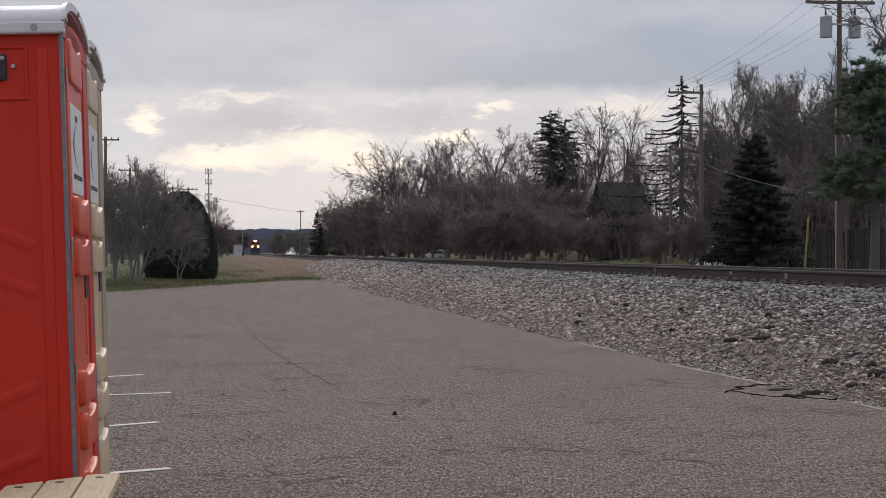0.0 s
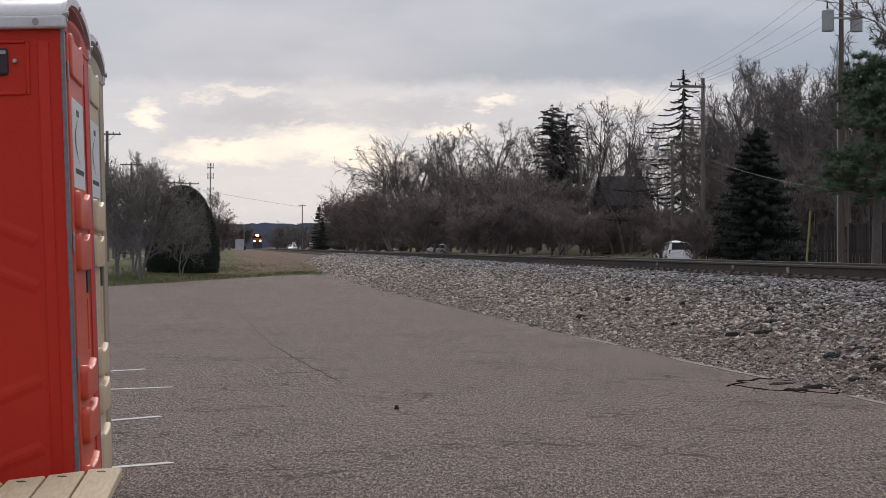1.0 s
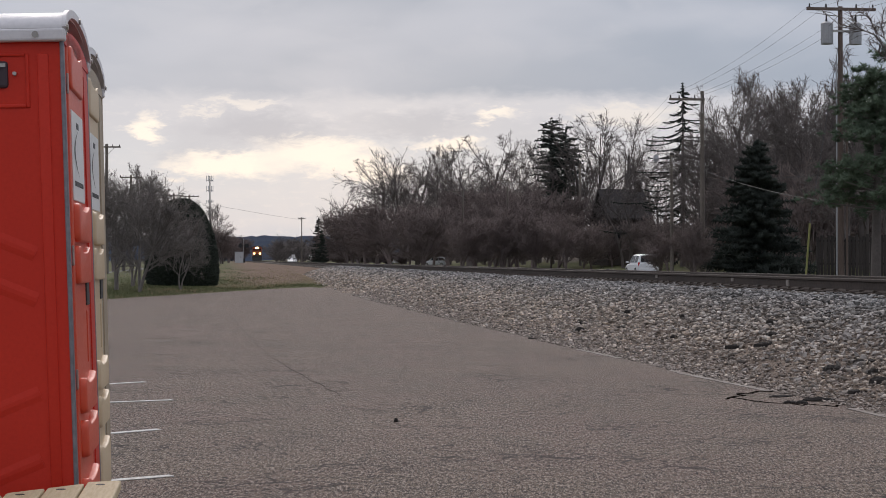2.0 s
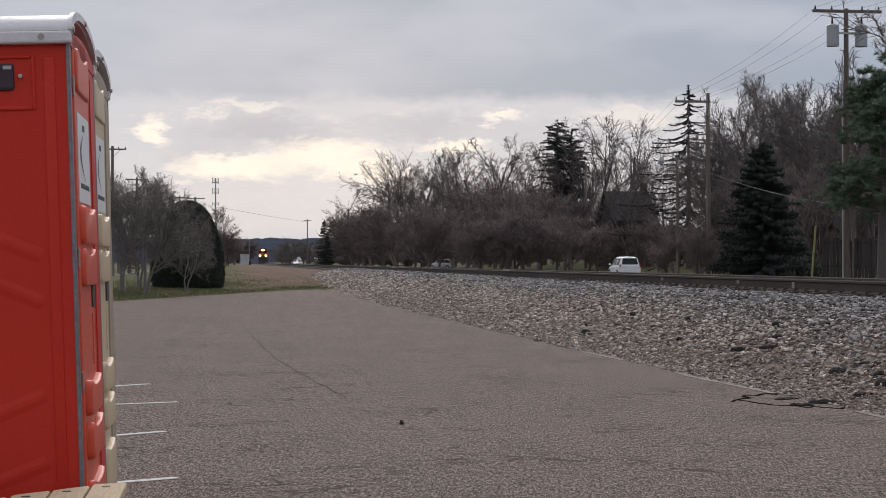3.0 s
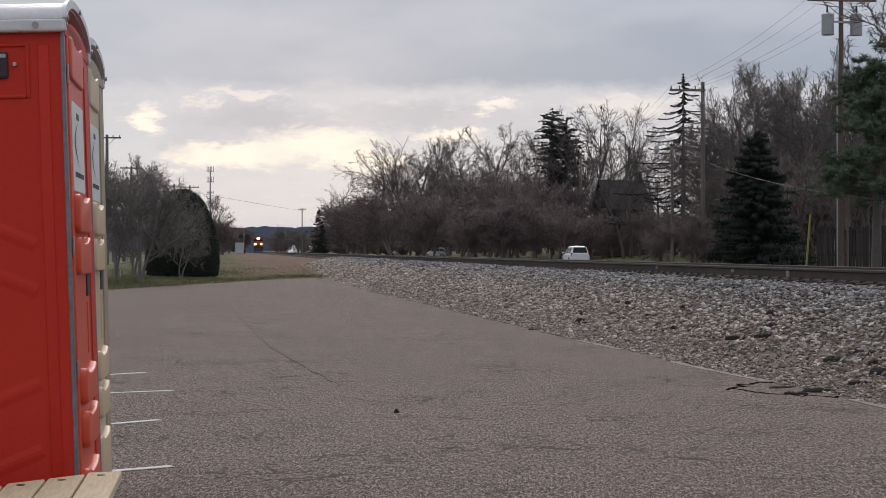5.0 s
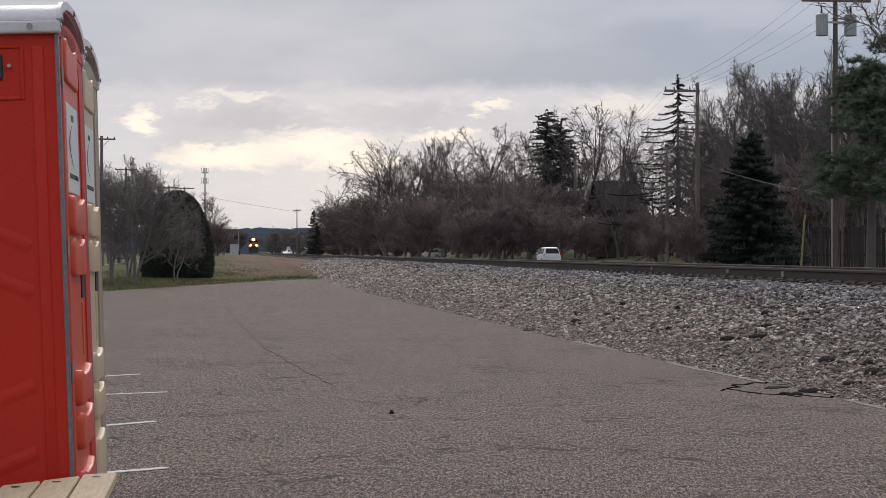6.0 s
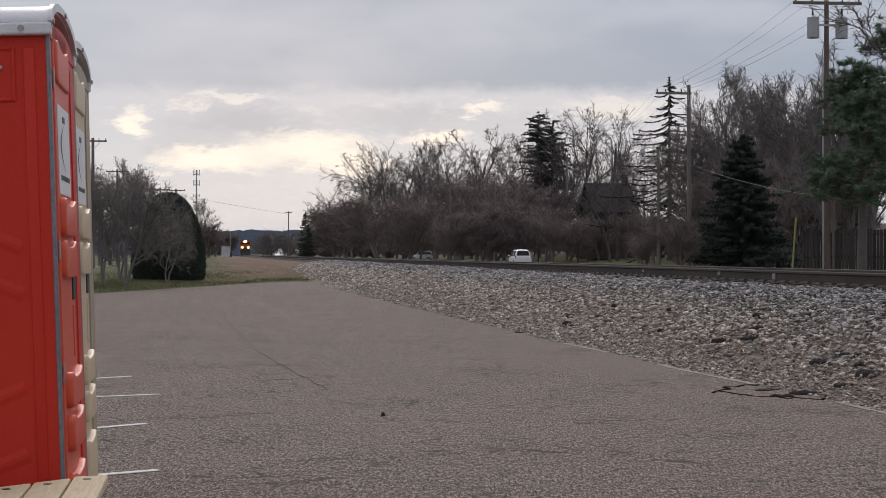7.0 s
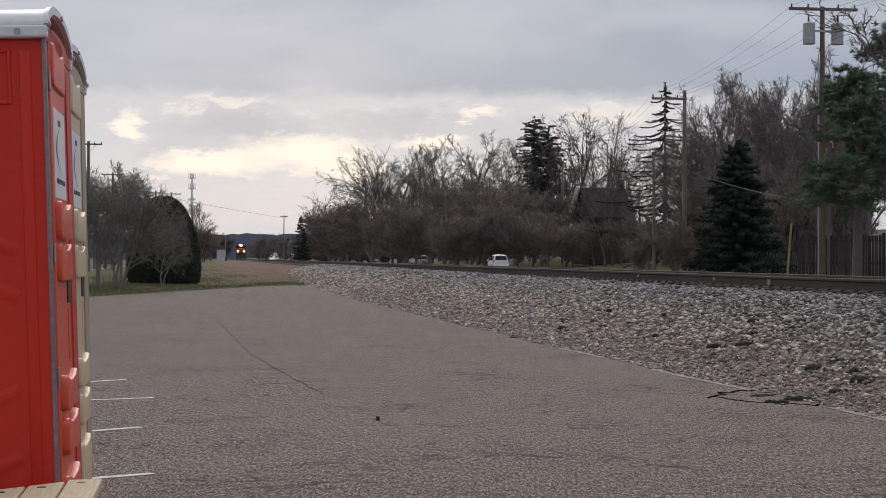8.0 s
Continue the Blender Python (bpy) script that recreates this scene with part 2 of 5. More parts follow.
def ground_material():
    """Grass and lawn, giving way to trodden dirt and stone dust along the railway."""
    m = bpy.data.materials.new("grass_and_dirt")
    m.use_nodes = True
    n = Nodes(m.node_tree)
    pos = n.add("ShaderNodeNewGeometry").outputs["Position"]
    split = n.add("ShaderNodeSeparateXYZ")
    n.link(pos, split.inputs[0])
    x = split.outputs["X"]
    broad, mid, blade = n.noise(pos, 0.09, 4.0), n.noise(pos, 0.7, 5.0, 0.65), n.noise(pos, 14.0, 5.0, 0.7)
    grass = n.mix(n.step(broad, 0.35, 0.65), (0.085, 0.098, 0.036), (0.125, 0.118, 0.052))
    grass = n.mix(n.step(mid, 0.5, 0.75), grass, (0.19, 0.155, 0.09))
    grass = n.mix(n.math("MULTIPLY", n.step(blade, 0.4, 0.7), 0.5), grass, (0.05, 0.065, 0.022))
    dirt = n.mix(n.step(mid, 0.35, 0.65), (0.155, 0.1, 0.07), (0.215, 0.145, 0.106))
    dirt = n.mix(n.math("MULTIPLY", n.step(blade, 0.4, 0.7), 0.5), dirt, (0.13, 0.095, 0.07))
    wander = n.math("ADD", x, n.math("MULTIPLY", n.math("SUBTRACT", mid, 0.5), 5.0))
    by_track = n.math("MULTIPLY", n.step(wander, -0.9, 1.7), n.step(wander, 17.5, 14.5))
    behind = n.math("SUBTRACT", split.outputs["Y"], n.math("MULTIPLY_ADD", x, 3.28, 69.6))
    behind = n.math("ADD", behind, n.math("MULTIPLY", n.math("SUBTRACT", mid, 0.5), 14.0))
    by_track = n.math("MULTIPLY", by_track, n.math("MAXIMUM", n.step(behind, 5.0, 16.0), n.step(x, 4.2, 5.0)))
    col = n.mix(by_track, grass, dirt)
    litter = n.mix(n.step(mid, 0.35, 0.65), (0.055, 0.042, 0.033), (0.085, 0.064, 0.05))
    col = n.mix(n.step(wander, 46.0, 56.0), col, litter)
    b, out = n.add("ShaderNodeBsdfPrincipled", Roughness=0.95), n.add("ShaderNodeOutputMaterial")
    b.inputs["Specular IOR Level"].default_value = 0.2
    n.link(col, b.inputs["Base Color"])
    bump = n.add("ShaderNodeBump", Strength=0.8, Distance=0.04)
    n.link(blade, bump.inputs["Height"])
    n.link(bump.outputs[0], b.inputs["Normal"])
    n.link(b.outputs[0], out.inputs[0])
    return m


ASPHALT, GROUND = asphalt_material(), ground_material()
ROAD = material("street_asphalt", [(0.16, 0.155, 0.15), (0.2, 0.195, 0.19), (0.11, 0.11, 0.105)], 0.85, scales=(0.3, 20), bump=0.3)
STONE = stone_material()
STONE_ONE = material("loose_ballast_stone", [(0.37, 0.34, 0.322), (0.49, 0.45, 0.42), (0.14, 0.126, 0.118)], 0.9, scales=(2, 45), bump=0.4, bump_scale=60, vary=0.5)
RUBBLE = material("brown_rubble", [(0.36, 0.31, 0.275), (0.44, 0.385, 0.345), (0.2, 0.165, 0.145)], 0.95, scales=(1.5, 45), bump=0.4, bump_scale=60, island=0.6, world_space=True)
BED = bed_material()
CLOD = material("broken_asphalt", [(0.028, 0.024, 0.022), (0.045, 0.039, 0.035), (0.018, 0.016, 0.015)], 0.9, scales=(3, 40), bump=0.8, bump_scale=40)
CREVICE = material("open_crevice", [(0.010, 0.008, 0.007), (0.016, 0.013, 0.011)], 1.0, scales=(3, 30), bump=0.3, spec=0.0, world_space=True)
CRACK = material("old_crack", [(0.10, 0.077, 0.066), (0.125, 0.097, 0.083), (0.07, 0.055, 0.047)], 0.95, scales=(2, 30), bump=0.4, world_space=True)
PAINT = material("worn_white_paint", [(0.80, 0.80, 0.78), (0.70, 0.69, 0.67), (0.42, 0.40, 0.375)], 0.8, scales=(1.2, 26), bump=0.3, world_space=True)
FADED = material("faded_white_paint", [(0.36, 0.325, 0.295), (0.25, 0.215, 0.19), (0.13, 0.102, 0.085)], 0.85, scales=(1.6, 18), bump=0.3, world_space=True)
RAIL_HEAD = material("worn_rail_steel", [(0.10, 0.086, 0.077), (0.13, 0.112, 0.10), (0.075, 0.064, 0.058)], 0.6, 0.3, scales=(0.5, 15), bump=0.05, world_space=True)
RAIL_RUST = material("rusty_rail_steel", [(0.062, 0.048, 0.041), (0.085, 0.065, 0.055), (0.045, 0.036, 0.032)], 0.85, 0.1, scales=(0.6, 18), bump=0.3, world_space=True)
TIE = material("creosoted_wood", [(0.07, 0.055, 0.045), (0.1, 0.08, 0.066), (0.04, 0.034, 0.03)], 0.9, scales=(1.5, 22), bump=0.6, vary=0.3)
RED = material("red_moulded_plastic", [(0.60, 0.030, 0.013), (0.64, 0.034, 0.015), (0.56, 0.027, 0.012)], 0.5, scales=(1.2, 60), bump=0.06, bump_scale=120, spec=0.3)
# the cabin's red, made lighter and more orange as light falls on the door
RED_LIT_DOOR = material("red_door_plastic_lit", [(0.70, 0.088, 0.038), (0.75, 0.096, 0.042), (0.66, 0.082, 0.036)], 0.42, scales=(1.5, 60), bump=0.06, bump_scale=120, spec=0.45)
TAN = material("tan_moulded_plastic", [(0.66, 0.51, 0.33), (0.70, 0.55, 0.36), (0.62, 0.475, 0.305)], 0.45, scales=(1.2, 60), bump=0.06, bump_scale=120)
TAN_JAMB = material("grey_brown_plastic", [(0.40, 0.32, 0.225), (0.44, 0.355, 0.25), (0.36, 0.285, 0.20)], 0.5, scales=(1.2, 50), bump=0.06)
ROOF_P = material("milky_roof_plastic", [(0.70, 0.69, 0.72), (0.78, 0.77, 0.79), (0.63, 0.62, 0.65)], 0.38, scales=(1.4, 40), bump=0.05, spec=0.5)
ALU = material("grey_corner_trim", [(0.22, 0.22, 0.245), (0.28, 0.275, 0.30), (0.16, 0.16, 0.18)], 0.45, 0.5, scales=(1.5, 30), bump=0.05)
STEEL = material("zinc_steel", [(0.42, 0.40, 0.38), (0.5, 0.48, 0.46), (0.3, 0.28, 0.26)], 0.45, 0.8, scales=(3, 40), bump=0.1)
BLACK = material("black_plastic", [(0.025, 0.024, 0.026), (0.035, 0.033, 0.035)], 0.55, scales=(2, 40), bump=0.1)
DARK_GRILLE = material("dark_grille_plastic", [(0.05, 0.035, 0.045), (0.07, 0.045, 0.055)], 0.6, scales=(2, 60), bump=0.2)
STICKER = material("white_sticker", [(0.78, 0.79, 0.79), (0.82, 0.82, 0.82), (0.75, 0.76, 0.76)], 0.5, scales=(2, 30), bump=0.02)
INK = material("dark_print", [(0.05, 0.052, 0.055), (0.07, 0.07, 0.075)], 0.5, bump=0.0)
PINE = material("treated_pine_board", [(0.56, 0.46, 0.30), (0.63, 0.53, 0.36), (0.43, 0.33, 0.19)], 0.7, scales=(1.3, 9), bump=0.25, bump_scale=30, vary=0.12, stretch=(9, 0.8, 9))
POLE = material("weathered_pole_wood", [(0.17, 0.145, 0.125), (0.24, 0.21, 0.185), (0.10, 0.085, 0.075)], 0.9, scales=(0.4, 6), bump=0.5, stretch=(6, 6, 0.5))
POLE_RED = material("reddish_pole_wood", [(0.15, 0.112, 0.097), (0.19, 0.143, 0.123), (0.095, 0.073, 0.064)], 0.9, scales=(0.4, 6), bump=0.5, stretch=(6, 6, 0.5))
CAN = material("grey_transformer_paint", [(0.36, 0.37, 0.39), (0.42, 0.43, 0.45), (0.3, 0.3, 0.31)], 0.5, 0.1, scales=(1, 20), bump=0.05)
WIRE = material("weathered_cable", [(0.10, 0.10, 0.105), (0.14, 0.14, 0.145)], 0.6, 0.2, bump=0)
YELLOW = material("yellow_guy_guard", [(0.25, 0.25, 0.085), (0.30, 0.29, 0.11)], 0.5, bump=0)
# bark colour raised a little to carry the haze of distance
BARK = material("grey_bark", [(0.13, 0.112, 0.107), (0.17, 0.148, 0.14), (0.09, 0.077, 0.074)], 0.95, scales=(0.6, 9), bump=0.5, vary=0.25)
BARK_PALE = material("pale_grey_twigs", [(0.175, 0.155, 0.146), (0.22, 0.196, 0.184), (0.12, 0.107, 0.10)], 0.95, scales=(0.6, 9), bump=0.4, vary=0.15)
# lightened to look hazy; the haze sits in the twig colour
BARK_RED = material("reddish_twigs", [(0.165, 0.130, 0.124), (0.205, 0.162, 0.150), (0.125, 0.10, 0.097)], 0.95, scales=(0.6, 9), bump=0.4, vary=0.25)
NEEDLE = material("dark_spruce_needles", [(0.032, 0.042, 0.036), (0.045, 0.056, 0.044), (0.022, 0.03, 0.026)], 0.85, scales=(0.7, 9), bump=0, vary=0.2)
NEEDLE_PINE = material("green_pine_needles", [(0.088, 0.13, 0.085), (0.115, 0.16, 0.098), (0.065, 0.095, 0.066)], 0.8, scales=(0.5, 6), bump=0, vary=0.15)
TUFT = material("grass_blades", [(0.075, 0.09, 0.03), (0.105, 0.112, 0.042), (0.05, 0.06, 0.022)], 0.9, scales=(0.4, 9), bump=0, island=0.2, world_space=True)
STRAW = material("straw_blades", [(0.22, 0.175, 0.095), (0.27, 0.21, 0.12), (0.14, 0.11, 0.06)], 0.9, scales=(0.4, 9), bump=0, island=0.35, world_space=True)
HEDGE = material("clipped_evergreen", [(0.018, 0.026, 0.018), (0.026, 0.036, 0.023), (0.012, 0.017, 0.013)], 0.85, scales=(0.8, 9), bump=0, island=0.3)
SHINGLE = material("dark_shingle", [(0.03, 0.026, 0.026), (0.042, 0.036, 0.036), (0.022, 0.02, 0.02)], 0.9, scales=(0.8, 14), bump=0.5)
SIDING = material("brown_siding", [(0.06, 0.048, 0.043), (0.08, 0.063, 0.055), (0.05, 0.04, 0.036)], 0.85, scales=(0.5, 12), bump=0.2)
FENCE = material("dark_fence_wood", [(0.035, 0.03, 0.028), (0.055, 0.047, 0.043), (0.022, 0.019, 0.018)], 0.9, scales=(0.9, 10), bump=0.4, vary=0.35, stretch=(6, 6, 0.6))
# dull woods in truth; the blue haze of distance is put into the colour
FAR_HILL = material("hazy_far_ridge", [(0.066, 0.082, 0.115), (0.082, 0.098, 0.13), (0.052, 0.066, 0.095)], 1.0, scales=(0.01, 0.09), bump=0, world_space=True, spec=0.0)
WHITE_CAR = material("white_car_paint", [(0.70, 0.71, 0.73), (0.75, 0.76, 0.78)], 0.3, bump=0, spec=0.6)
GLASS = material("dark_car_glass", [(0.012, 0.014, 0.017), (0.02, 0.022, 0.026)], 0.25, bump=0, spec=0.2)
RUBBER = material("tyre_rubber", [(0.02, 0.02, 0.02), (0.03, 0.03, 0.03)], 0.85, bump=0.2)
TAIL = material("red_tail_lens", [(0.45, 0.02, 0.02), (0.5, 0.03, 0.03)], 0.25, bump=0)
LOCO_ORANGE = material("orange_locomotive_paint", [(0.25, 0.06, 0.022), (0.30, 0.072, 0.026), (0.15, 0.042, 0.02)], 0.5, scales=(0.5, 6), bump=0)
LOCO_DARK = material("dark_locomotive_paint", [(0.03, 0.028, 0.028), (0.045, 0.042, 0.04)], 0.6, scales=(0.5, 6), bump=0)
LAMP = glowing("lit_headlamp", (1.0, 0.74, 0.36), 7.0)
LAMP_LOW = glowing("lit_ditch_lamp", (1.0, 0.62, 0.24), 5.0)
CABINET = material("aluminium_cabinet", [(0.50, 0.51, 0.53), (0.56, 0.57, 0.59), (0.42, 0.43, 0.45)], 0.5, 0.2, scales=(0.7, 10), bump=0.05)


# ---------------------------------------------------------------- shaping helpers
def finish(name, bm, mat, smooth=False):
    me = bpy.data.meshes.new(name)
    bmesh.ops.recalc_face_normals(bm, faces=bm.faces)
    bm.to_mesh(me)
    bm.free()
    me.materials.append(mat)
    if smooth:
        me.polygons.foreach_set("use_smooth", [True] * len(me.polygons))
    return me


def part(name, bm, mat, parent, label="", smooth=False):
    ob = new(name, finish(name, bm, mat, smooth))
    ob.parent = parent
    if label:
        ob["label"] = label
    return ob


def raw(name, verts, faces, mat, parent=None):
    me = bpy.data.meshes.new(name)
    me.from_pydata(verts, [], faces)
    me.materials.append(mat)
    ob = new(name, me)
    ob.parent = parent
    return ob


def box(bm, x0, x1, y0, y1, z0, z1, bevel=0.0, segments=2):
    made = bmesh.ops.create_cube(bm, size=1.0)["verts"]
    for v in made:
        v.co = Vector((x0 + (v.co.x + 0.5) * (x1 - x0), y0 + (v.co.y + 0.5) * (y1 - y0), z0 + (v.co.z + 0.5) * (z1 - z0)))
    if bevel:
        edges = list({e for v in made for e in v.link_edges})
        bmesh.ops.bevel(bm, geom=edges, offset=bevel, segments=segments, affect="EDGES", profile=0.5)
    return bm


def boxed(*args, **kw):
    return box(bmesh.new(), *args, **kw)


def rod(bm, a, b, r0, r1=None, sides=8):
    a, b = Vector(a), Vector(b)
    m = Matrix.Translation((a + b) / 2) @ (b - a).to_track_quat("Z", "Y").to_matrix().to_4x4()
    bmesh.ops.create_cone(bm, cap_ends=True, segments=sides, radius1=r0, radius2=r0 if r1 is None else r1, depth=(b - a).length, matrix=m)
    return bm


def rodded(*args, **kw):
    return rod(bmesh.new(), *args, **kw)


def prism(bm, outline, axis, lo, hi):
    """Extrudes an outline of pairs along x or y."""
    def at(a, b, c):
        return (c, a, b) if axis == "x" else (a, c, b)
    rings = [[bm.verts.new(at(a, b, c)) for a, b in outline] for c in (lo, hi)]
    k = len(outline)
    for i in range(k):
        bm.faces.new((rings[0][i], rings[0][(i + 1) % k], rings[1][(i + 1) % k], rings[1][i]))
    bm.faces.new(rings[0][::-1])
    bm.faces.new(rings[1])
    return bm


def loft(bm, sections):
    """Skins closed rings of equal length: each a list of points."""
    rings = [[bm.verts.new(p) for p in s] for s in sections]
    k = len(sections[0])
    for a, b in zip(rings, rings[1:]):
        for i in range(k):
            j = (i + 1) % k
            bm.faces.new((a[i], a[j], b[j], b[i]))
    bm.faces.new(rings[0][::-1])
    bm.faces.new(rings[-1])
    return bm


def thing(name, m, label, category, group="", kind=""):
    ob = new(name)
    ob.matrix_world = m
    return tagged(ob, label, category, group, kind)


def sm(v, lo, hi):
    k = min(1.0, max(0.0, (v - lo) / (hi - lo)))
    return k * k * (3 - 2 * k)


# ---------------------------------------------------------------- lie of the land
TRACK_X, RAIL_TOP = 9.62, 1.0


def track_x(y):
    """Centre line of the track: straight at first, then bending gently away."""
    return TRACK_X - 1.4 * (max(0.0, y - 250) / 280) ** 2 if y < 700 else track_x(699.9) - 0.0161 * (y - 700)


def toe(y):
    """Where the ballast slope meets the lot."""
    return 4.2 + 1.85 * math.exp(-max(y, 0) / 29) + 0.07 * noise.noise((y * 0.3, 7.1, 0))


def lot_edge(x):
    """How far the lot reaches, along y, at x."""
    return 69.6 + 3.28 * x - 0.10 * max(0.0, x - 1.5) ** 2 * 4


def land(x, y):
    z = -0.03
    verge = sm(y - lot_edge(min(x, 4.5)), 0, 75)
    z += 0.78 * verge * sm(x, -14, 1.0)
    z += (0.05 + 0.04 * noise.noise((x * 0.2, y * 0.1, 3))) * sm(y - lot_edge(min(x, 4.5)), 0.2, 3.0)
    if x > 4.0:
        bed = 0.70 * sm(x, toe(y) + 0.3, 8.3) - 0.06
        z = max(z * (1 - sm(x, 4.0, 6.5)), bed)
    if x > 11.5:
        z = 0.64 - 0.36 * sm(x, 11.8, 15.0)
    if x > 22:
        z = 0.28 - 0.18 * sm(x, 22, 25) + 1.3 * sm(x, 33, 60) + 6.0 * sm(x, 55, 120) + 0.06 * noise.noise((x * 0.15, y * 0.05, 1)) * sm(x, 32, 36)
    return z


def lines(*spans):
    out = []
    for a, b, step in spans:
        out += list(np.arange(a, b, step))
    return out


def make_ground():
    xs = lines((-4000, -400, 400), (-400, -60, 40), (-60, -16, 4), (-16, 4, 1.0), (4, 16, 0.4), (16, 36, 1.0), (36, 90, 4), (90, 400, 45), (400, 4001, 400))
    ys = lines((-400, -20, 40), (-20, 50, 4), (50, 160, 2.0), (160, 320, 8), (320, 900, 40), (900, 4701, 250))
    verts = [(x, y, land(x, y)) for y in ys for x in xs]
    w = len(xs)
    faces = [(j * w + i, j * w + i + 1, (j + 1) * w + i + 1, (j + 1) * w + i) for j in range(len(ys) - 1) for i in range(w - 1)]
    g = raw("ground", verts, faces, GROUND)
    tagged(g, "patchy winter grass and bare dirt beside the railway", "ground", kind="structure")
    g.data.polygons.foreach_set("use_smooth", [True] * len(faces))


make_ground()


def make_lot():
    """The paved lot, with a thin worn edge against grass and ballast."""
    rim = []
    for y in np.arange(-40, 80.2, 0.5):
        x = min(toe(y) + 0.22, 9)
        if y > 76:
            x -= (y - 76) * 0.16
        rim.append((x + 0.10 * noise.noise((y * 1.3, 1, 0)), y))
    x = rim[-1][0] - 0.3
    while x > -26:
        rim.append((x, lot_edge(x) + 0.25 * noise.noise((x * 0.9, 2, 0))))
        x -= 0.4
    rim += [(-40, rim[-1][1]), (-40, -40)]
    bm = bmesh.new()
    top = [bm.verts.new((a, b, 0.0)) for a, b in rim]
    low = [bm.verts.new((a, b, -0.06)) for a, b in rim]
    bm.faces.new(top)
    for i in range(len(rim)):
        j = (i + 1) % len(rim)
        bm.faces.new((top[i], low[i], low[j], top[j]))
    bmesh.ops.triangulate(bm, faces=[f for f in bm.faces if len(f.verts) > 4])
    lot = new("pavement", finish("pavement", bm, ASPHALT))
    tagged(lot, "worn pale asphalt of an empty parking lot", "parking lot", kind="structure")


make_lot()


def strip(name, pts, width, z, mat, label, category, thick=0.004):
    """A flat painted band along a line of points."""
    verts, faces = [], []
    for i, (x, y) in enumerate(pts):
        a = Vector(pts[max(0, i - 1)])
        b = Vector(pts[min(len(pts) - 1, i + 1)])
        side = (b - a).normalized().orthogonal() * width / 2
        wob = 0.12 * width * noise.noise((x * 5, y * 5, 0))
        for s, h in ((1, z), (-1, z), (-1, z - thick), (1, z - thick)):
            verts.append((x + s * side.x + wob, y + s * side.y, h))
    for i in range(len(pts) - 1):
        for k in range(4):
            a, b = i * 4 + k, i * 4 + (k + 1) % 4
            faces.append((a, b, b + 4, a + 4))
    e = (len(pts) - 1) * 4
    faces += [(3, 2, 1, 0), (e, e + 1, e + 2, e + 3)]
    ob = raw(name, verts, faces, mat)
    return tagged(ob, label, category, kind="structure")


def along(a, b, n):
    return [(a[0] + (b[0] - a[0]) * i / n, a[1] + (b[1] - a[1]) * i / n) for i in range(n + 1)]


CRACKS = (
    ((0.0, 39.6), (0.33, 28.0), (0.55, 21.9), (0.84, 18.3), (1.04, 15.7)),)
# stall lines, their right ends in view beside the toilets
for end, way in (((-0.34, 10.11), (0.88, 0.47)), ((-0.53, 12.89), (0.80, 0.60)), ((-0.52, 15.59), (0.94, 0.33)), ((-0.89, 17.94), (0.72, 0.55))):
    strip("stall_line", along((end[0] - 2.2 * way[0], end[1] - 2.2 * way[1]), end, 30), 0.075, 0.006, PAINT, "thin white painted stall line on worn asphalt", "stall line")
# a worn white edge line along the ballast, broken where stone has crept over it
for a, b in ((19.0, 15.9), (23.6, 21.4), (13.9, 12.2)):
    strip("edge_line", [(toe(y) - 0.11 + 0.03 * noise.noise((y * 2.1, 5, 0)), y) for y in np.linspace(b, a, 40)], 0.105, 0.006, FADED, "faded white edge line beside the ballast", "edge line")

# the crevice where the lot's crumbled corner has sunk
for pts, w in ((((4.49, 15.1), (4.60, 15.18), (4.67, 14.9), (4.72, 14.65), (4.90, 14.42), (5.15, 14.25), (5.3, 14.2)), 0.055), (((4.6, 15.2), (4.75, 15.45), (4.84, 15.66), (5.0, 15.75), (5.23, 15.87)), 0.07)):
    fine = []
    for a, b in zip(pts, pts[1:]):
        fine += [(x + 0.05 * noise.noise((x * 14, y * 9, 3)), y + 0.16 * noise.noise((x * 13, y * 8, 6))) for x, y in along(a, b, 8)[:-1]]
    strip("pavement_crevice", fine, w * 0.5, 0.0046, CREVICE, "dark open crevice in the crumbled asphalt", "crack", 0.004)
# old cracks wandering over the lot
for pts in CRACKS:
    fine = []
    for a, b in zip(pts, pts[1:]):
        fine += [(x + 0.05 * noise.noise((x * 4, y * 2, 3)), y + 0.16 * noise.noise((x * 3, y * 2, 6))) for x, y in along(a, b, 12)[:-1]]
    strip("pavement_crack", fine, 0.013, 0.0045, CRACK, "dark crack in the worn asphalt", "crack", 0.003)

strip("road", [(28.9, y) for y in np.arange(-60, 700, 8)], 6.4, 0.14, ROAD, "grey two-lane street beyond the railway", "road", 0.12)
strip("side_road", [(-9.6 - 0.012 * (y - 140), y) for y in np.arange(84, 600, 8)], 5.0, 0.08, ROAD, "grey side street beside the verge", "road", 0.12)


# ---------------------------------------------------------------- railway
def rail_outline(cx, z):
    """Head, web and foot of a heavy rail, top at z."""
    half = [(0.030, 0), (0.037, -0.008), (0.037, -0.036), (0.011, -0.050), (0.010, -0.150), (0.030, -0.162), (0.076, -0.174), (0.076, -0.186)]
    return [(cx + a, z + b) for a, b in half] + [(cx - a, z + b) for a, b in half[::-1]]


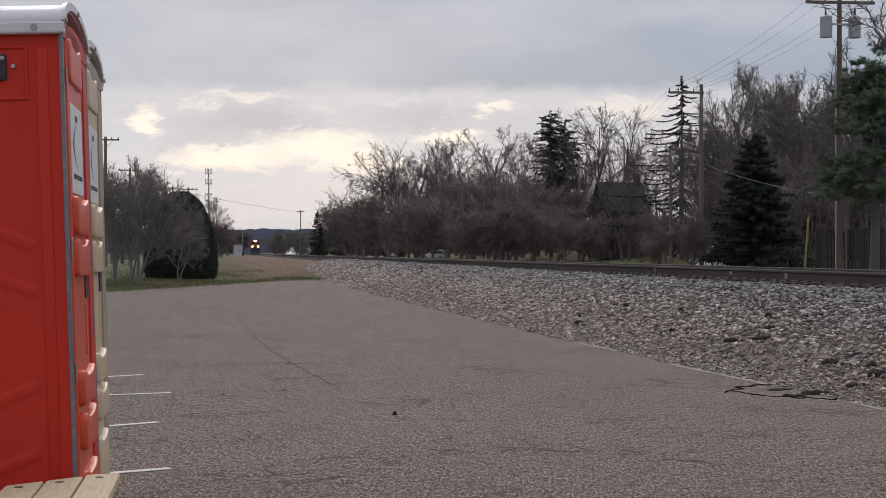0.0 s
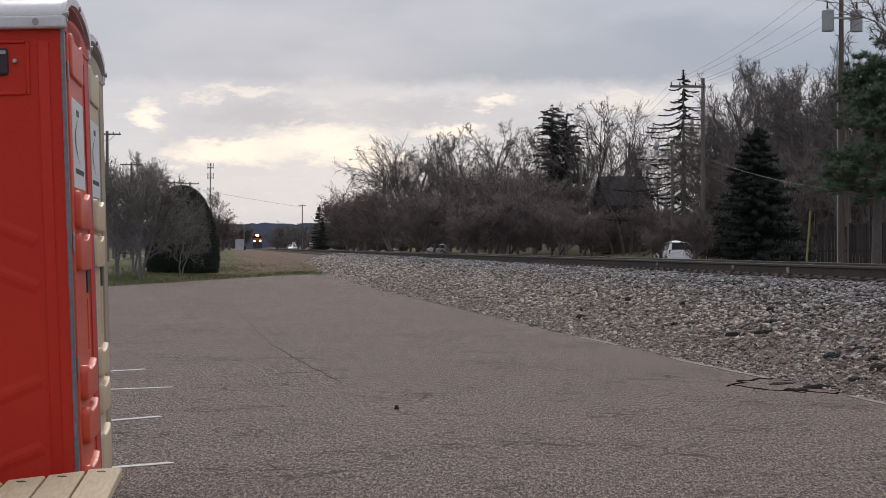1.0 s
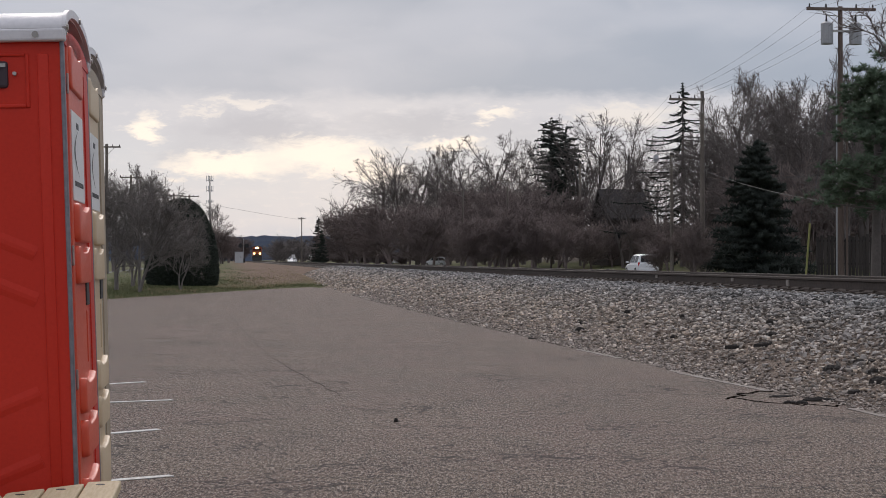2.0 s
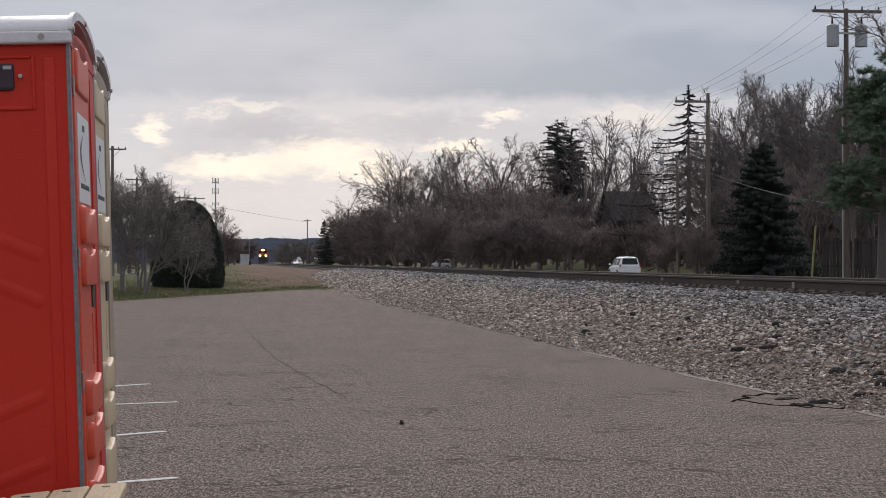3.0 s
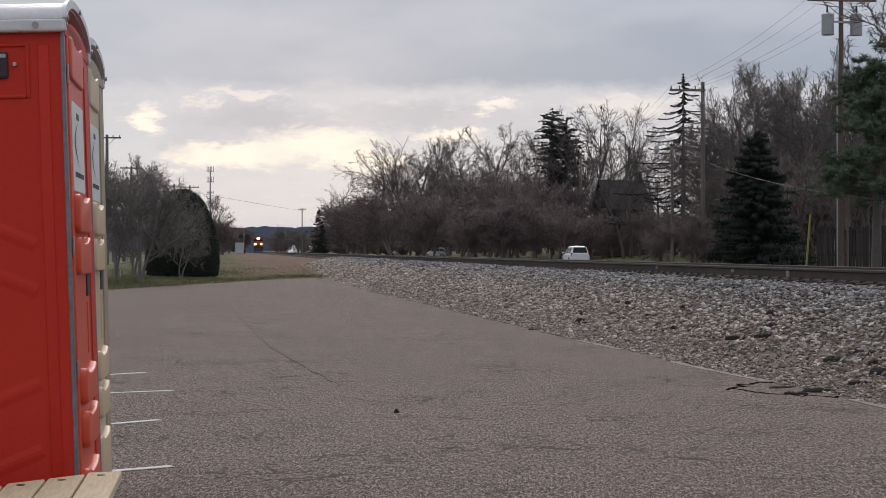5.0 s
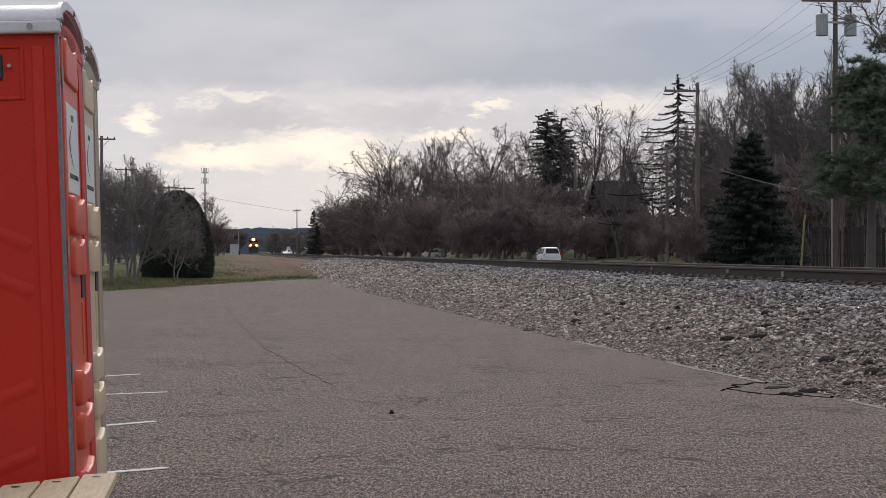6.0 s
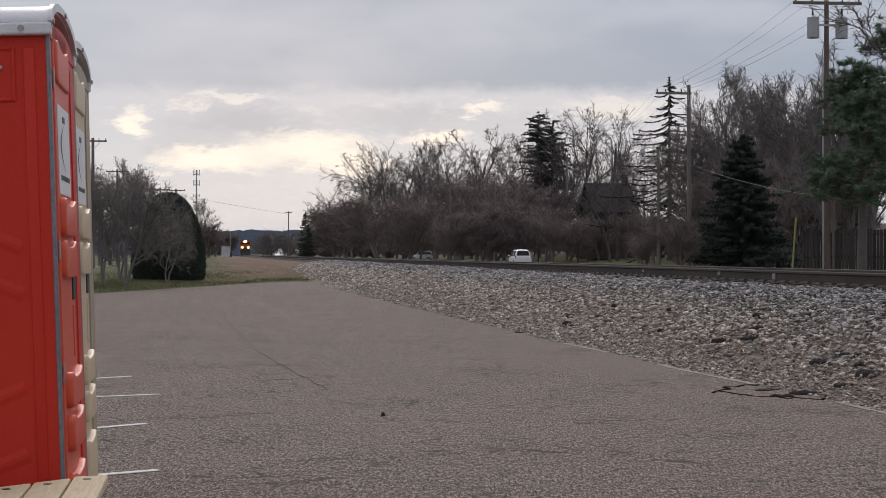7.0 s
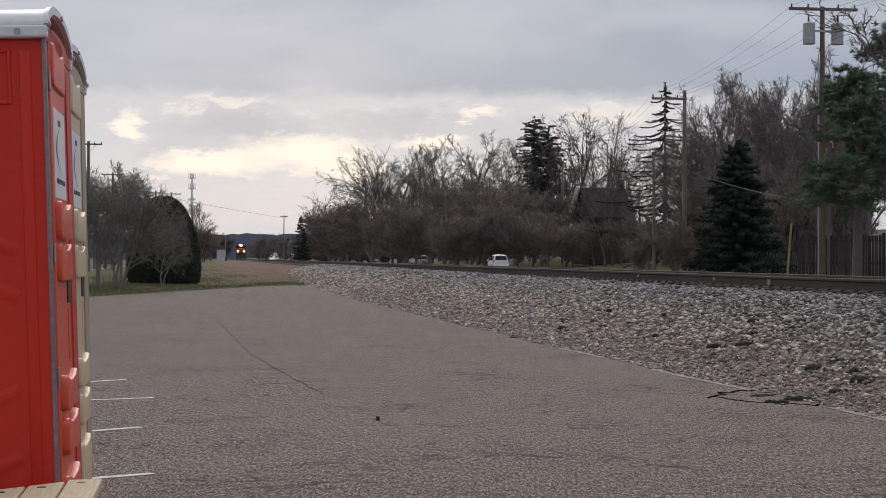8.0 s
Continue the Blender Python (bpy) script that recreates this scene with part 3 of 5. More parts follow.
def make_track():
    track = thing("railway_track", pose(0, 0, 0), "single railway track with rusty rails on grey ballast", "railway track", kind="structure")
    run = [4.0] + list(np.arange(250.0, 900.0, 25.0))
    for off in (-0.755, 0.755):
        part("rail", loft(bmesh.new(), [[(a, y, b) for a, b in rail_outline(track_x(y) + off, RAIL_TOP)] for y in run]), RAIL_RUST, track, "rust-brown steel rail")
        part("rail_head", loft(bmesh.new(), [[(track_x(y) + off + a, y, RAIL_TOP + b) for a, b in ((-0.028, -0.002), (0.028, -0.002), (0.028, 0.003), (-0.028, 0.003))] for y in run]), RAIL_HEAD, track, "dull worn top of the rail")
    tie = finish("tie", boxed(-1.3, 1.3, -0.115, 0.115, -0.17, 0.0, bevel=0.012, segments=1), TIE)
    plate = finish("tie_plate", boxed(-0.19, 0.19, -0.095, 0.095, 0.0, 0.022, bevel=0.006, segments=1), RAIL_RUST)
    anchor = finish("rail_anchor", boxed(-0.10, 0.10, 0.115, 0.15, 0.0, 0.06, bevel=0.008, segments=1), RAIL_RUST)
    top = RAIL_TOP - 0.186 - 0.022
    y, k = 15.0, 0
    rng = random.Random(5)
    while k < 140:
        t = new("tie", tie)
        t.parent, t.location = track, (TRACK_X + rng.uniform(-0.06, 0.06), y, top)
        t.rotation_euler = (0, 0, radians(rng.uniform(-1, 1)))
        for s in (-0.755, 0.755):
            p = new("tie_plate", plate)
            p.parent, p.location = track, (TRACK_X + s, y, top)
        c = new("rail_anchor", anchor)
        c.parent, c.location = track, (TRACK_X - 0.755, y, top)
        y += 0.52 + rng.uniform(-0.03, 0.03)
        k += 1
    bm = bmesh.new()
    while y < 330:
        box(bm, track_x(y) - 1.3, track_x(y) + 1.3, y - 0.115, y + 0.115, top - 0.17, top)
        y += 0.52
    far = part("far_ties", bm, TIE, track)
    far["kind"] = "stuff"
    for y, h in ((26.2, 0.085), (29.2, 0.05), (34.6, 0.05)):
        part("paint_mark", boxed(TRACK_X - 0.755 - 0.03, TRACK_X - 0.755 - 0.012, y - 0.07, y + 0.07, RAIL_TOP - 0.06 - h, RAIL_TOP - 0.045, bevel=0.004), FADED, track, "pale paint mark on the rail web")


make_track()


def bed_height(x, y):
    """Top of the ballast bank: lot level at the toe, flat shoulder by the ties."""
    t = toe(y)
    z = 0.76 * sm(x, t - 0.12, 7.9) if x < TRACK_X else 0.76 * (1 - sm(x, 11.6, 14.2))
    return z + 0.035 * noise.noise((x * 1.1, y * 0.9, 5)) * sm(x, t + 0.1, t + 0.7)


def stone_shapes(count):
    """Convex, angular crushed stones of eight corners."""
    rng = random.Random(11)
    shapes = []
    for _ in range(count):
        bm = bmesh.new()
        for i in range(7):
            v = Vector((rng.gauss(0, 1), rng.gauss(0, 1), rng.gauss(0, 1))).normalized()
            bm.verts.new(Vector((v.x * rng.uniform(0.9, 1.5), v.y * rng.uniform(0.55, 1.0), v.z * rng.uniform(0.4, 0.75))))
        hull = bmesh.ops.convex_hull(bm, input=bm.verts)
        bmesh.ops.delete(bm, geom=[g for g in hull["geom_interior"] if isinstance(g, bmesh.types.BMVert)], context="VERTS")
        bmesh.ops.triangulate(bm, faces=bm.faces)
        bm.verts.index_update()
        shapes.append((np.array([v.co[:] for v in bm.verts]), np.array([[v.index for v in f.verts] for f in bm.faces])))
        bm.free()
    return shapes


SHAPES = stone_shapes(10)


def heap(name, spots, mat, parent, seed):
    """One mesh of many stones: spots of x, y, z, size."""
    rng = np.random.RandomState(seed)
    verts, faces, base = [], [], 0
    for x, y, z, s in spots:
        v, f = SHAPES[rng.randint(len(SHAPES))]
        a, b = rng.uniform(0, 2 * math.pi), rng.uniform(-0.7, 0.7)
        ca, sa, cb, sb = math.cos(a), math.sin(a), math.cos(b), math.sin(b)
        r = np.array([[ca, -sa, 0], [sa, ca, 0], [0, 0, 1]]) @ np.array([[1, 0, 0], [0, cb, -sb], [0, sb, cb]])
        verts.append(v * s @ r.T + (x, y, z))
        faces.append(f + base)
        base += len(v)
    verts, faces = np.concatenate(verts), np.concatenate(faces)
    me = bpy.data.meshes.new(name)
    me.vertices.add(len(verts))
    me.vertices.foreach_set("co", verts.ravel())
    me.loops.add(faces.size)
    me.loops.foreach_set("vertex_index", faces.ravel())
    me.polygons.add(len(faces))
    me.polygons.foreach_set("loop_start", np.arange(0, faces.size, 3))
    me.update(calc_edges=True)
    me.materials.append(mat)
    ob = new(name, me)
    ob.parent = parent
    ob["kind"] = "stuff"
    return ob


def make_ballast():
    xs, ys = lines((3.6, 8.4, 0.2), (8.4, 14.5, 0.6)), lines((4, 110, 0.6), (110, 400, 6), (400, 1501, 60))
    verts = [(x, y, bed_height(x, y) - 0.015 + (0 if x > toe(y) + 0.05 else -0.1) - (0.4 * sm(y, 112, 122) if x < 7.8 else 0)) for y in ys for x in xs]
    w = len(xs)
    faces = [(j * w + i, j * w + i + 1, (j + 1) * w + i + 1, (j + 1) * w + i) for j in range(len(ys) - 1) for i in range(w - 1)]
    bed = raw("ballast_bed", verts, faces, BED)
    tagged(bed, "bank of grey crushed stone under the railway track", "ballast", kind="structure")
    rng = random.Random(21)
    near, rest, rubble = [], [], []
    y = 10.5
    while y < 128:
        size = 0.037 + 0.026 * sm(y, 26, 80) + 0.035 * sm(y, 80, 150)
        pitch = size * 1.72
        x = toe(y) + 0.0
        stop = min(TRACK_X - 0.82, 0.41 * y + 0.6)
        while x < stop:
            px, py = x + rng.uniform(-0.5, 0.5) * pitch, y + rng.uniform(-0.5, 0.5) * pitch
            inside = px - toe(py)
            if px < TRACK_X - 0.88 and rng.random() < sm(inside, 0.0, 1.6 + 0.9 * noise.noise((px * 0.8, py * 0.5, 9)) + 1.5 * sm(py, 24, 60)) + 0.07 - 0.04 * sm(py, 24, 60):
                s = size * rng.choice((0.55, 0.7, 0.85, 1.0, 1.0, 1.15, 1.4))
                z = max(bed_height(px, py), 0.0) + rng.uniform(-0.35, 0.45) * s
                (near if len(near) < 300 and s > 0.038 and 16 < y < 22 and px < 7.4 else rest).append((px, py, z, s))
            x += pitch
        y += pitch * 0.92
    y = 10.5
    while y < 62:                                              # brown rubble strewn along the toe
        for _ in range(int(26 * (1 if y < 30 else 0.6))):
            px = toe(y) + abs(rng.gauss(0.1, 0.7 + 0.5 * sm(y, 24, 60))) - 0.10
            if px < 0.41 * y + 0.5:
                s = rng.uniform(0.010, 0.031) * (1 + 0.6 * sm(y, 25, 60))
                rubble.append((px, y + rng.uniform(0, 0.06), max(bed_height(px, y), 0.0) + 0.2 * s, s))
        y += 0.06 + 0.05 * sm(y, 25, 60)
    heap("rubble", rubble, RUBBLE, bed, 5)
    heap("crushed_stone", rest, STONE, bed, 3)
    meshes = []
    for v, f in SHAPES:
        me = bpy.data.meshes.new("stone")
        me.from_pydata(v.tolist(), [], f.tolist())
        me.materials.append(STONE_ONE)
        meshes.append(me)
    for x, y, z, s in near:
        ob = new("stone", rng.choice(meshes))
        ob.parent, ob.location, ob.scale = bed, (x, y, z), (s, s, s)
        ob.rotation_euler = (rng.uniform(-0.6, 0.6), rng.uniform(-0.6, 0.6), rng.uniform(0, 6.28))


make_ballast()


def chunk(bm, x, y, z, sx, sy, sz, rng):
    """A flat broken slab with a ragged outline."""
    k = 11
    ring = []
    for i in range(k):
        a = 2 * math.pi * i / k
        r = rng.uniform(0.4, 1.15)
        ring.append((math.cos(a) * r * sx, math.sin(a) * r * sy))
    low = [bm.verts.new((x + a * 1.1, y + b * 1.1, z - 0.02)) for a, b in ring]
    mid = [bm.verts.new((x + a, y + b, z + sz * rng.uniform(0.3, 0.7))) for a, b in ring]
    top = [bm.verts.new((x + a * 0.55, y + b * 0.55, z + sz * rng.uniform(0.8, 1.2))) for a, b in ring]
    cap = bm.verts.new((x, y, z + sz * 1.1))
    for i in range(k):
        j = (i + 1) % k
        bm.faces.new((low[i], low[j], mid[j], mid[i]))
        bm.faces.new((mid[i], mid[j], top[j], top[i]))
        bm.faces.new((top[i], top[j], cap))


def make_clods():
    """Broken lumps of asphalt where the lot's edge has crumbled."""
    rng = random.Random(8)
    spots = [(5.24, 14.72, 0.17, 0.10, 0.09), (4.98, 14.5, 0.13, 0.07, 0.05), (5.05, 15.2, 0.15, 0.1, 0.04), (6.0, 16.34, 0.13, 0.12, 0.09), (6.22, 16.1, 0.13, 0.1, 0.08), (6.1, 15.5, 0.10, 0.08, 0.07),
             (5.95, 15.0, 0.22, 0.12, 0.09), (5.7, 14.9, 0.12, 0.1, 0.06), (6.2, 19.2, 0.20, 0.12, 0.08), (6.45, 19.6, 0.24, 0.12, 0.08), (6.05, 19.7, 0.16, 0.1, 0.08), (5.58, 26.9, 0.14, 0.12, 0.13), (5.0, 26.9, 0.34, 0.10, 0.03),
             (6.45, 27.0, 0.14, 0.1, 0.09), (6.0, 22.5, 0.09, 0.08, 0.06), (6.75, 20.4, 0.14, 0.1, 0.07), (5.9, 28.2, 0.16, 0.1, 0.07), (6.6, 24.0, 0.12, 0.1, 0.07)]
    for x, y, sx, sy, sz in spots:
        sx, sy, sz = sx * 0.8, sy * 0.8, sz * 0.4
        bm = bmesh.new()
        z = max(0.0, bed_height(x, y))
        for i in range(3):
            chunk(bm, x + rng.uniform(-0.6, 0.6) * sx, y + rng.uniform(-0.6, 0.6) * sy, z, sx * 0.6, sy * 0.7, sz * rng.uniform(0.6, 1.2), rng)
        ob = new("asphalt_lump", finish("asphalt_lump", bm, CLOD))
        tagged(ob, "dark broken asphalt lump at the crumbled lot edge", "asphalt lump", "crumbled lumps")
    for x, y in ((1.29, 13.25),):
        bm = bmesh.new()
        chunk(bm, x, y, 0.0, 0.025, 0.03, 0.03, rng)
        tagged(new("pebble", finish("pebble", bm, CLOD)), "small dark pebble lying on the asphalt", "pebble")


make_clods()


# ---------------------------------------------------------------- portable toilets
def swoosh(bm, y0, z0, w, h, x):
    """A thin curved print: two arcs closed into a crescent."""
    outer = [(y0 + w * (1 - math.sin(math.pi * (0.15 + 0.75 * k / 10))), z0 - h * k / 10) for k in range(11)]
    inner = [(y + 0.04 * math.sin(math.pi * k / 10), z) for k, (y, z) in enumerate(outer)]
    a = [bm.verts.new((x, y, z)) for y, z in outer]
    b = [bm.verts.new((x, y + 0.004, z)) for y, z in inner]
    for i in range(10):
        bm.faces.new((a[i], a[i + 1], b[i + 1], b[i]))
    return bm


def door_pad(y0, y1, z0, z1, dx):
    """A swollen moulding on a door: rounded corners, a scooped upper edge, soft shoulders."""
    def outline(k, x):
        w, h, r, n = (y1 - y0) / 2 * k, (z1 - z0) / 2 - (1 - k) * 0.06, 0.035, 5
        cy, cz, pts = (y0 + y1) / 2, (z0 + z1) / 2, []
        for sy, sz, a0 in ((1, 1, 0), (-1, 1, 90), (-1, -1, 180), (1, -1, 270)):
            for i in range(n):
                a = radians(a0 + 90 * i / (n - 1))
                y, z = cy + sy * (w - r) + r * math.cos(a), cz + sz * (h - r) + r * math.sin(a)
                pts.append((x, y, z))
            if sz == 1 and sy == 1:
                pts += [(x, cy + w * f, cz + h - 0.026 * (1 - f * f)) for f in (0.5, 0.25, 0.0, -0.25, -0.5)]
        return pts
    return loft(bmesh.new(), [outline(1.0, -0.02), outline(1.0, dx * 0.35), outline(0.975, dx * 0.75), outline(0.93, dx * 0.96), outline(0.86, dx)])


def toilet(m, body, door_mat, jamb_mat, trim, label):
    """Moulded cabin; front faces +x, its width along y from 0 to W, depth towards -x."""
    W, D, EAVE, RISE = 1.13, 1.16, 2.127, 0.114
    t = thing("portable_toilet", m, label, "portable toilet", "portable toilets in a row")
    part("skid", boxed(-D + 0.02, -0.02, 0.03, W - 0.03, 0.0, 0.12, bevel=0.015), BLACK, t, "black plastic skid base")
    # walls
    wall = part("side_wall", boxed(-D, 0.0, 0.0, 0.045, 0.10, EAVE, bevel=0.012), body, t)
    for x0, x1 in ((-0.10, -0.055), (-D + 0.055, -D + 0.10)):
        part("upright_rib", boxed(x0, x1, -0.007, 0.02, 0.16, EAVE - 0.05, bevel=0.0065, segments=3), body, wall, smooth=True)
    for zc, rise in ((1.30, 0.20), (1.12, 0.20), (0.76, -0.17), (0.50, -0.17)):
        for s in (0, 1):
            a, b = [Vector((x if not s else -D - x, -0.0005, z)) for x, z in ((-0.13, zc), (-D / 2, zc + rise))]
            d = (b - a).normalized()
            across = Vector((-d.z, 0, d.x)) * 0.030
            bm = bmesh.new()
            lo = [bm.verts.new(p) for p in (a - across, b - across, b + across, a + across)]
            hi = [bm.verts.new(p + Vector((0, -0.0032, 0))) for p in (a - across * 0.25, b - across * 0.25, b + across * 0.25, a + across * 0.25)]
            for i in range(4):
                j = (i + 1) % 4
                bm.faces.new((lo[i], lo[j], hi[j], hi[i]))
            bm.faces.new(hi)
            part("slanting_rib", bm, body, wall)
    for x0, x1, z0, z1 in ((-D + 0.13, -0.145, 1.868, 1.883), (-D + 0.13, -0.145, 2.068, 2.08), (-0.145, -0.130, 1.868, 2.08)):
        part("recess_edge", boxed(x0, x1, -0.008, 0.02, z0, z1, bevel=0.005), body, wall)
    part("side_wall", boxed(-D, 0.0, W - 0.045, W, 0.10, EAVE, bevel=0.012), body, t)
    part("back_wall", boxed(-D, -D + 0.045, 0.045, W - 0.045, 0.10, EAVE, bevel=0.006), body, t)
    vent = part("vent", boxed(-D + 0.21, -0.21, -0.016, 0.01, 1.945, 2.05, bevel=0.012), DARK_GRILLE, t, "dark slotted side vent")
    for i in range(12):
        part("slot_bar", boxed(-0.25 - i * 0.055, -0.218 - i * 0.055, -0.021, -0.014, 2.026, 2.040), STEEL, vent)
    part("vent_screw", rodded((-0.185, -0.02, 2.0), (-0.185, 0, 2.0), 0.008), STEEL, t)
    for y0, y1 in ((-0.006, 0.03), (W - 0.03, W + 0.006)):
        part("corner_trim", boxed(-0.012, 0.004, y0, y1, 0.12, EAVE, bevel=0.004), trim, t, "grey metal corner strip")
    # front: jambs, arched head and the door between them
    part("jamb", boxed(-0.05, 0.0, 0.03, 0.10, 0.10, EAVE + 0.02, bevel=0.01), jamb_mat, t)
    bm = bmesh.new()
    box(bm, -0.05, 0.002, 0.74, W - 0.03, 0.10, EAVE + 0.02, bevel=0.02)
    box(bm, -0.02, 0.008, 0.84, W - 0.10, 0.22, EAVE - 0.05, bevel=0.004)
    part("jamb", bm, jamb_mat, t)
    arch = [(W / 2 + W / 2 * math.cos(math.pi * (1 - k / 16)), EAVE - 0.01 + (RISE - 0.03) * math.sin(math.pi * k / 16)) for k in range(17)]
    part("arched_head", prism(bmesh.new(), arch, "x", -0.045, 0.006), jamb_mat, t)
    door = part("door", boxed(-0.03, 0.006, 0.105, 0.735, 0.14, EAVE + 0.06, bevel=0.01), door_mat, t)
    for y0, y1, z0, z1, dx in ((0.15, 0.70, 1.955, 2.13, 0.018), (0.17, 0.725, 1.345, 1.50, 0.03), (0.17, 0.725, 1.175, 1.33, 0.026), (0.17, 0.725, 0.655, 0.80, 0.034), (0.17, 0.725, 0.48, 0.63, 0.036), (0.15, 0.73, 0.16, 0.40, 0.034)):
        part("door_bulge", door_pad(y0, y1, z0, z1, dx), door_mat, door, smooth=True)
    part("door_crease", boxed(-0.01, 0.011, 0.60, 0.625, 0.84, 1.06, bevel=0.005), door_mat, door)
    sign = part("sign", boxed(0.0, 0.010, 0.18, 0.68, 1.512, 1.875, bevel=0.003), STICKER, door, "white sign sheet with dark curved print")
    part("print", swoosh(bmesh.new(), 0.24, 1.80, 0.30, 0.19, 0.0115), INK, sign)
    for i in range(7):
        part("printed_bar", boxed(0.010, 0.0115, 0.24 + i * 0.055, 0.282 + i * 0.055, 1.572, 1.592), INK, sign)
    part("printed_bar", boxed(0.010, 0.0115, 0.36, 0.46, 1.81, 1.835), INK, sign)
    for z0 in (1.93, 1.25, 0.76):
        part("hinge", boxed(0.0, 0.009, 0.092, 0.112, z0, z0 + 0.08, bevel=0.003), STEEL, door, "zinc hinge")
    part("latch", boxed(0.0, 0.012, 0.60, 0.735, 1.08, 1.19, bevel=0.004), BLACK, door, "black latch plate")
    # vaulted roof with a hanging lip and a rolled front rim
    k = 48
    prof = [(W / 2 + (W / 2 + 0.03) * math.cos(math.pi * (1 - i / k)), EAVE + 0.045 + RISE * math.sin(math.pi * i / k) ** 0.9) for i in range(k + 1)]
    inner = [(W / 2 + (y - W / 2) * 0.955, z - 0.025) for y, z in prof]
    part("roof", prism(bmesh.new(), prof + inner[::-1], "x", -D - 0.02, 0.002), ROOF_P, t, "milky translucent white vaulted roof", smooth=True).data.set_sharp_from_angle(angle=radians(40))
    for y0, y1 in ((-0.035, 0.02), (W - 0.02, W + 0.035)):
        lip = part("roof_lip", boxed(-D - 0.02, 0.014, y0, y1, EAVE - 0.004, EAVE + 0.045, bevel=0.010, segments=3), ROOF_P, t)
        for x in (-0.10, -0.58, -1.06):
            part("bolt", rodded((x, y0 - 0.006, EAVE + 0.021), (x, y0 + 0.01, EAVE + 0.021), 0.013), STEEL, lip)
    rim_o = [(W / 2 + (W / 2 + 0.035) * math.cos(math.pi * (1 - i / k)), EAVE + 0.05 + (RISE + 0.006) * math.sin(math.pi * i / k) ** 0.9) for i in range(k + 1)]
    rim_i = [(W / 2 + (y - W / 2) * 0.93, z - 0.03) for y, z in rim_o]
    rim = part("roof_rim", prism(bmesh.new(), rim_o + rim_i[::-1], "x", 0.002, 0.018), ROOF_P, t)
    for i in (2, 24, 46):
        y, z = rim_o[i]
        part("bolt", rodded((0.016, W / 2 + (y - W / 2) * 0.965, z - 0.02), (0.026, W / 2 + (y - W / 2) * 0.965, z - 0.02), 0.012), STEEL, rim)
    return t


toilet(pose(-0.576, 6.72, 0.0, 0, -1.9, 0), RED, RED_LIT_DOOR, RED, ALU, "red moulded plastic portable toilet with a milky roof")
toilet(pose(-0.617, 7.92, 0.0, 0, -1.4, 0), TAN, TAN, TAN_JAMB, TAN_JAMB, "tan moulded plastic portable toilet with a milky roof")


def make_platform():
    """Low board platform with bolted planks, against the side of the toilet."""
    p = thing("wooden_platform", pose(0, 0, 0), "low platform of pale pine boards beside the toilet", "platform")
    rng = random.Random(4)
    for i, (x1, end) in enumerate(((-0.412, 6.57), (-0.545, 6.45), (-0.678, 6.33), (-0.811, 6.22), (-0.944, 6.16), (-1.077, 6.14), (-1.21, 6.14), (-1.343, 6.14))):
        bm = boxed(x1 - 0.125, x1, 4.6, end, 0.392, 0.43, bevel=0.007)
        for v in bm.verts:                                  # slanted saw cut at the far end
            if v.co.y > end - 0.05:
                v.co.y += (v.co.x - (x1 - 0.069)) * (0.25, 0.9, 0.9, 0.1)[min(i, 3)]
        b = part("board", bm, PINE, p)
        for dx in (0.07,):
            part("bolt_hole", rodded((x1 - dx, end - 0.10, 0.426), (x1 - dx, end - 0.10, 0.4315), 0.017, sides=14), BLACK, b)
        b["label"] = "pale knotty pine board"
    for y in (4.8, 5.8):
        part("joist", boxed(-1.42, -0.44, y, y + 0.04, 0.25, 0.392, bevel=0.004), PINE, p)
        for x in (-1.38, -0.53):
            part("leg", boxed(x - 0.045, x + 0.045, y + 0.04, y + 0.13, 0.0, 0.392, bevel=0.004), PINE, p)


make_platform()


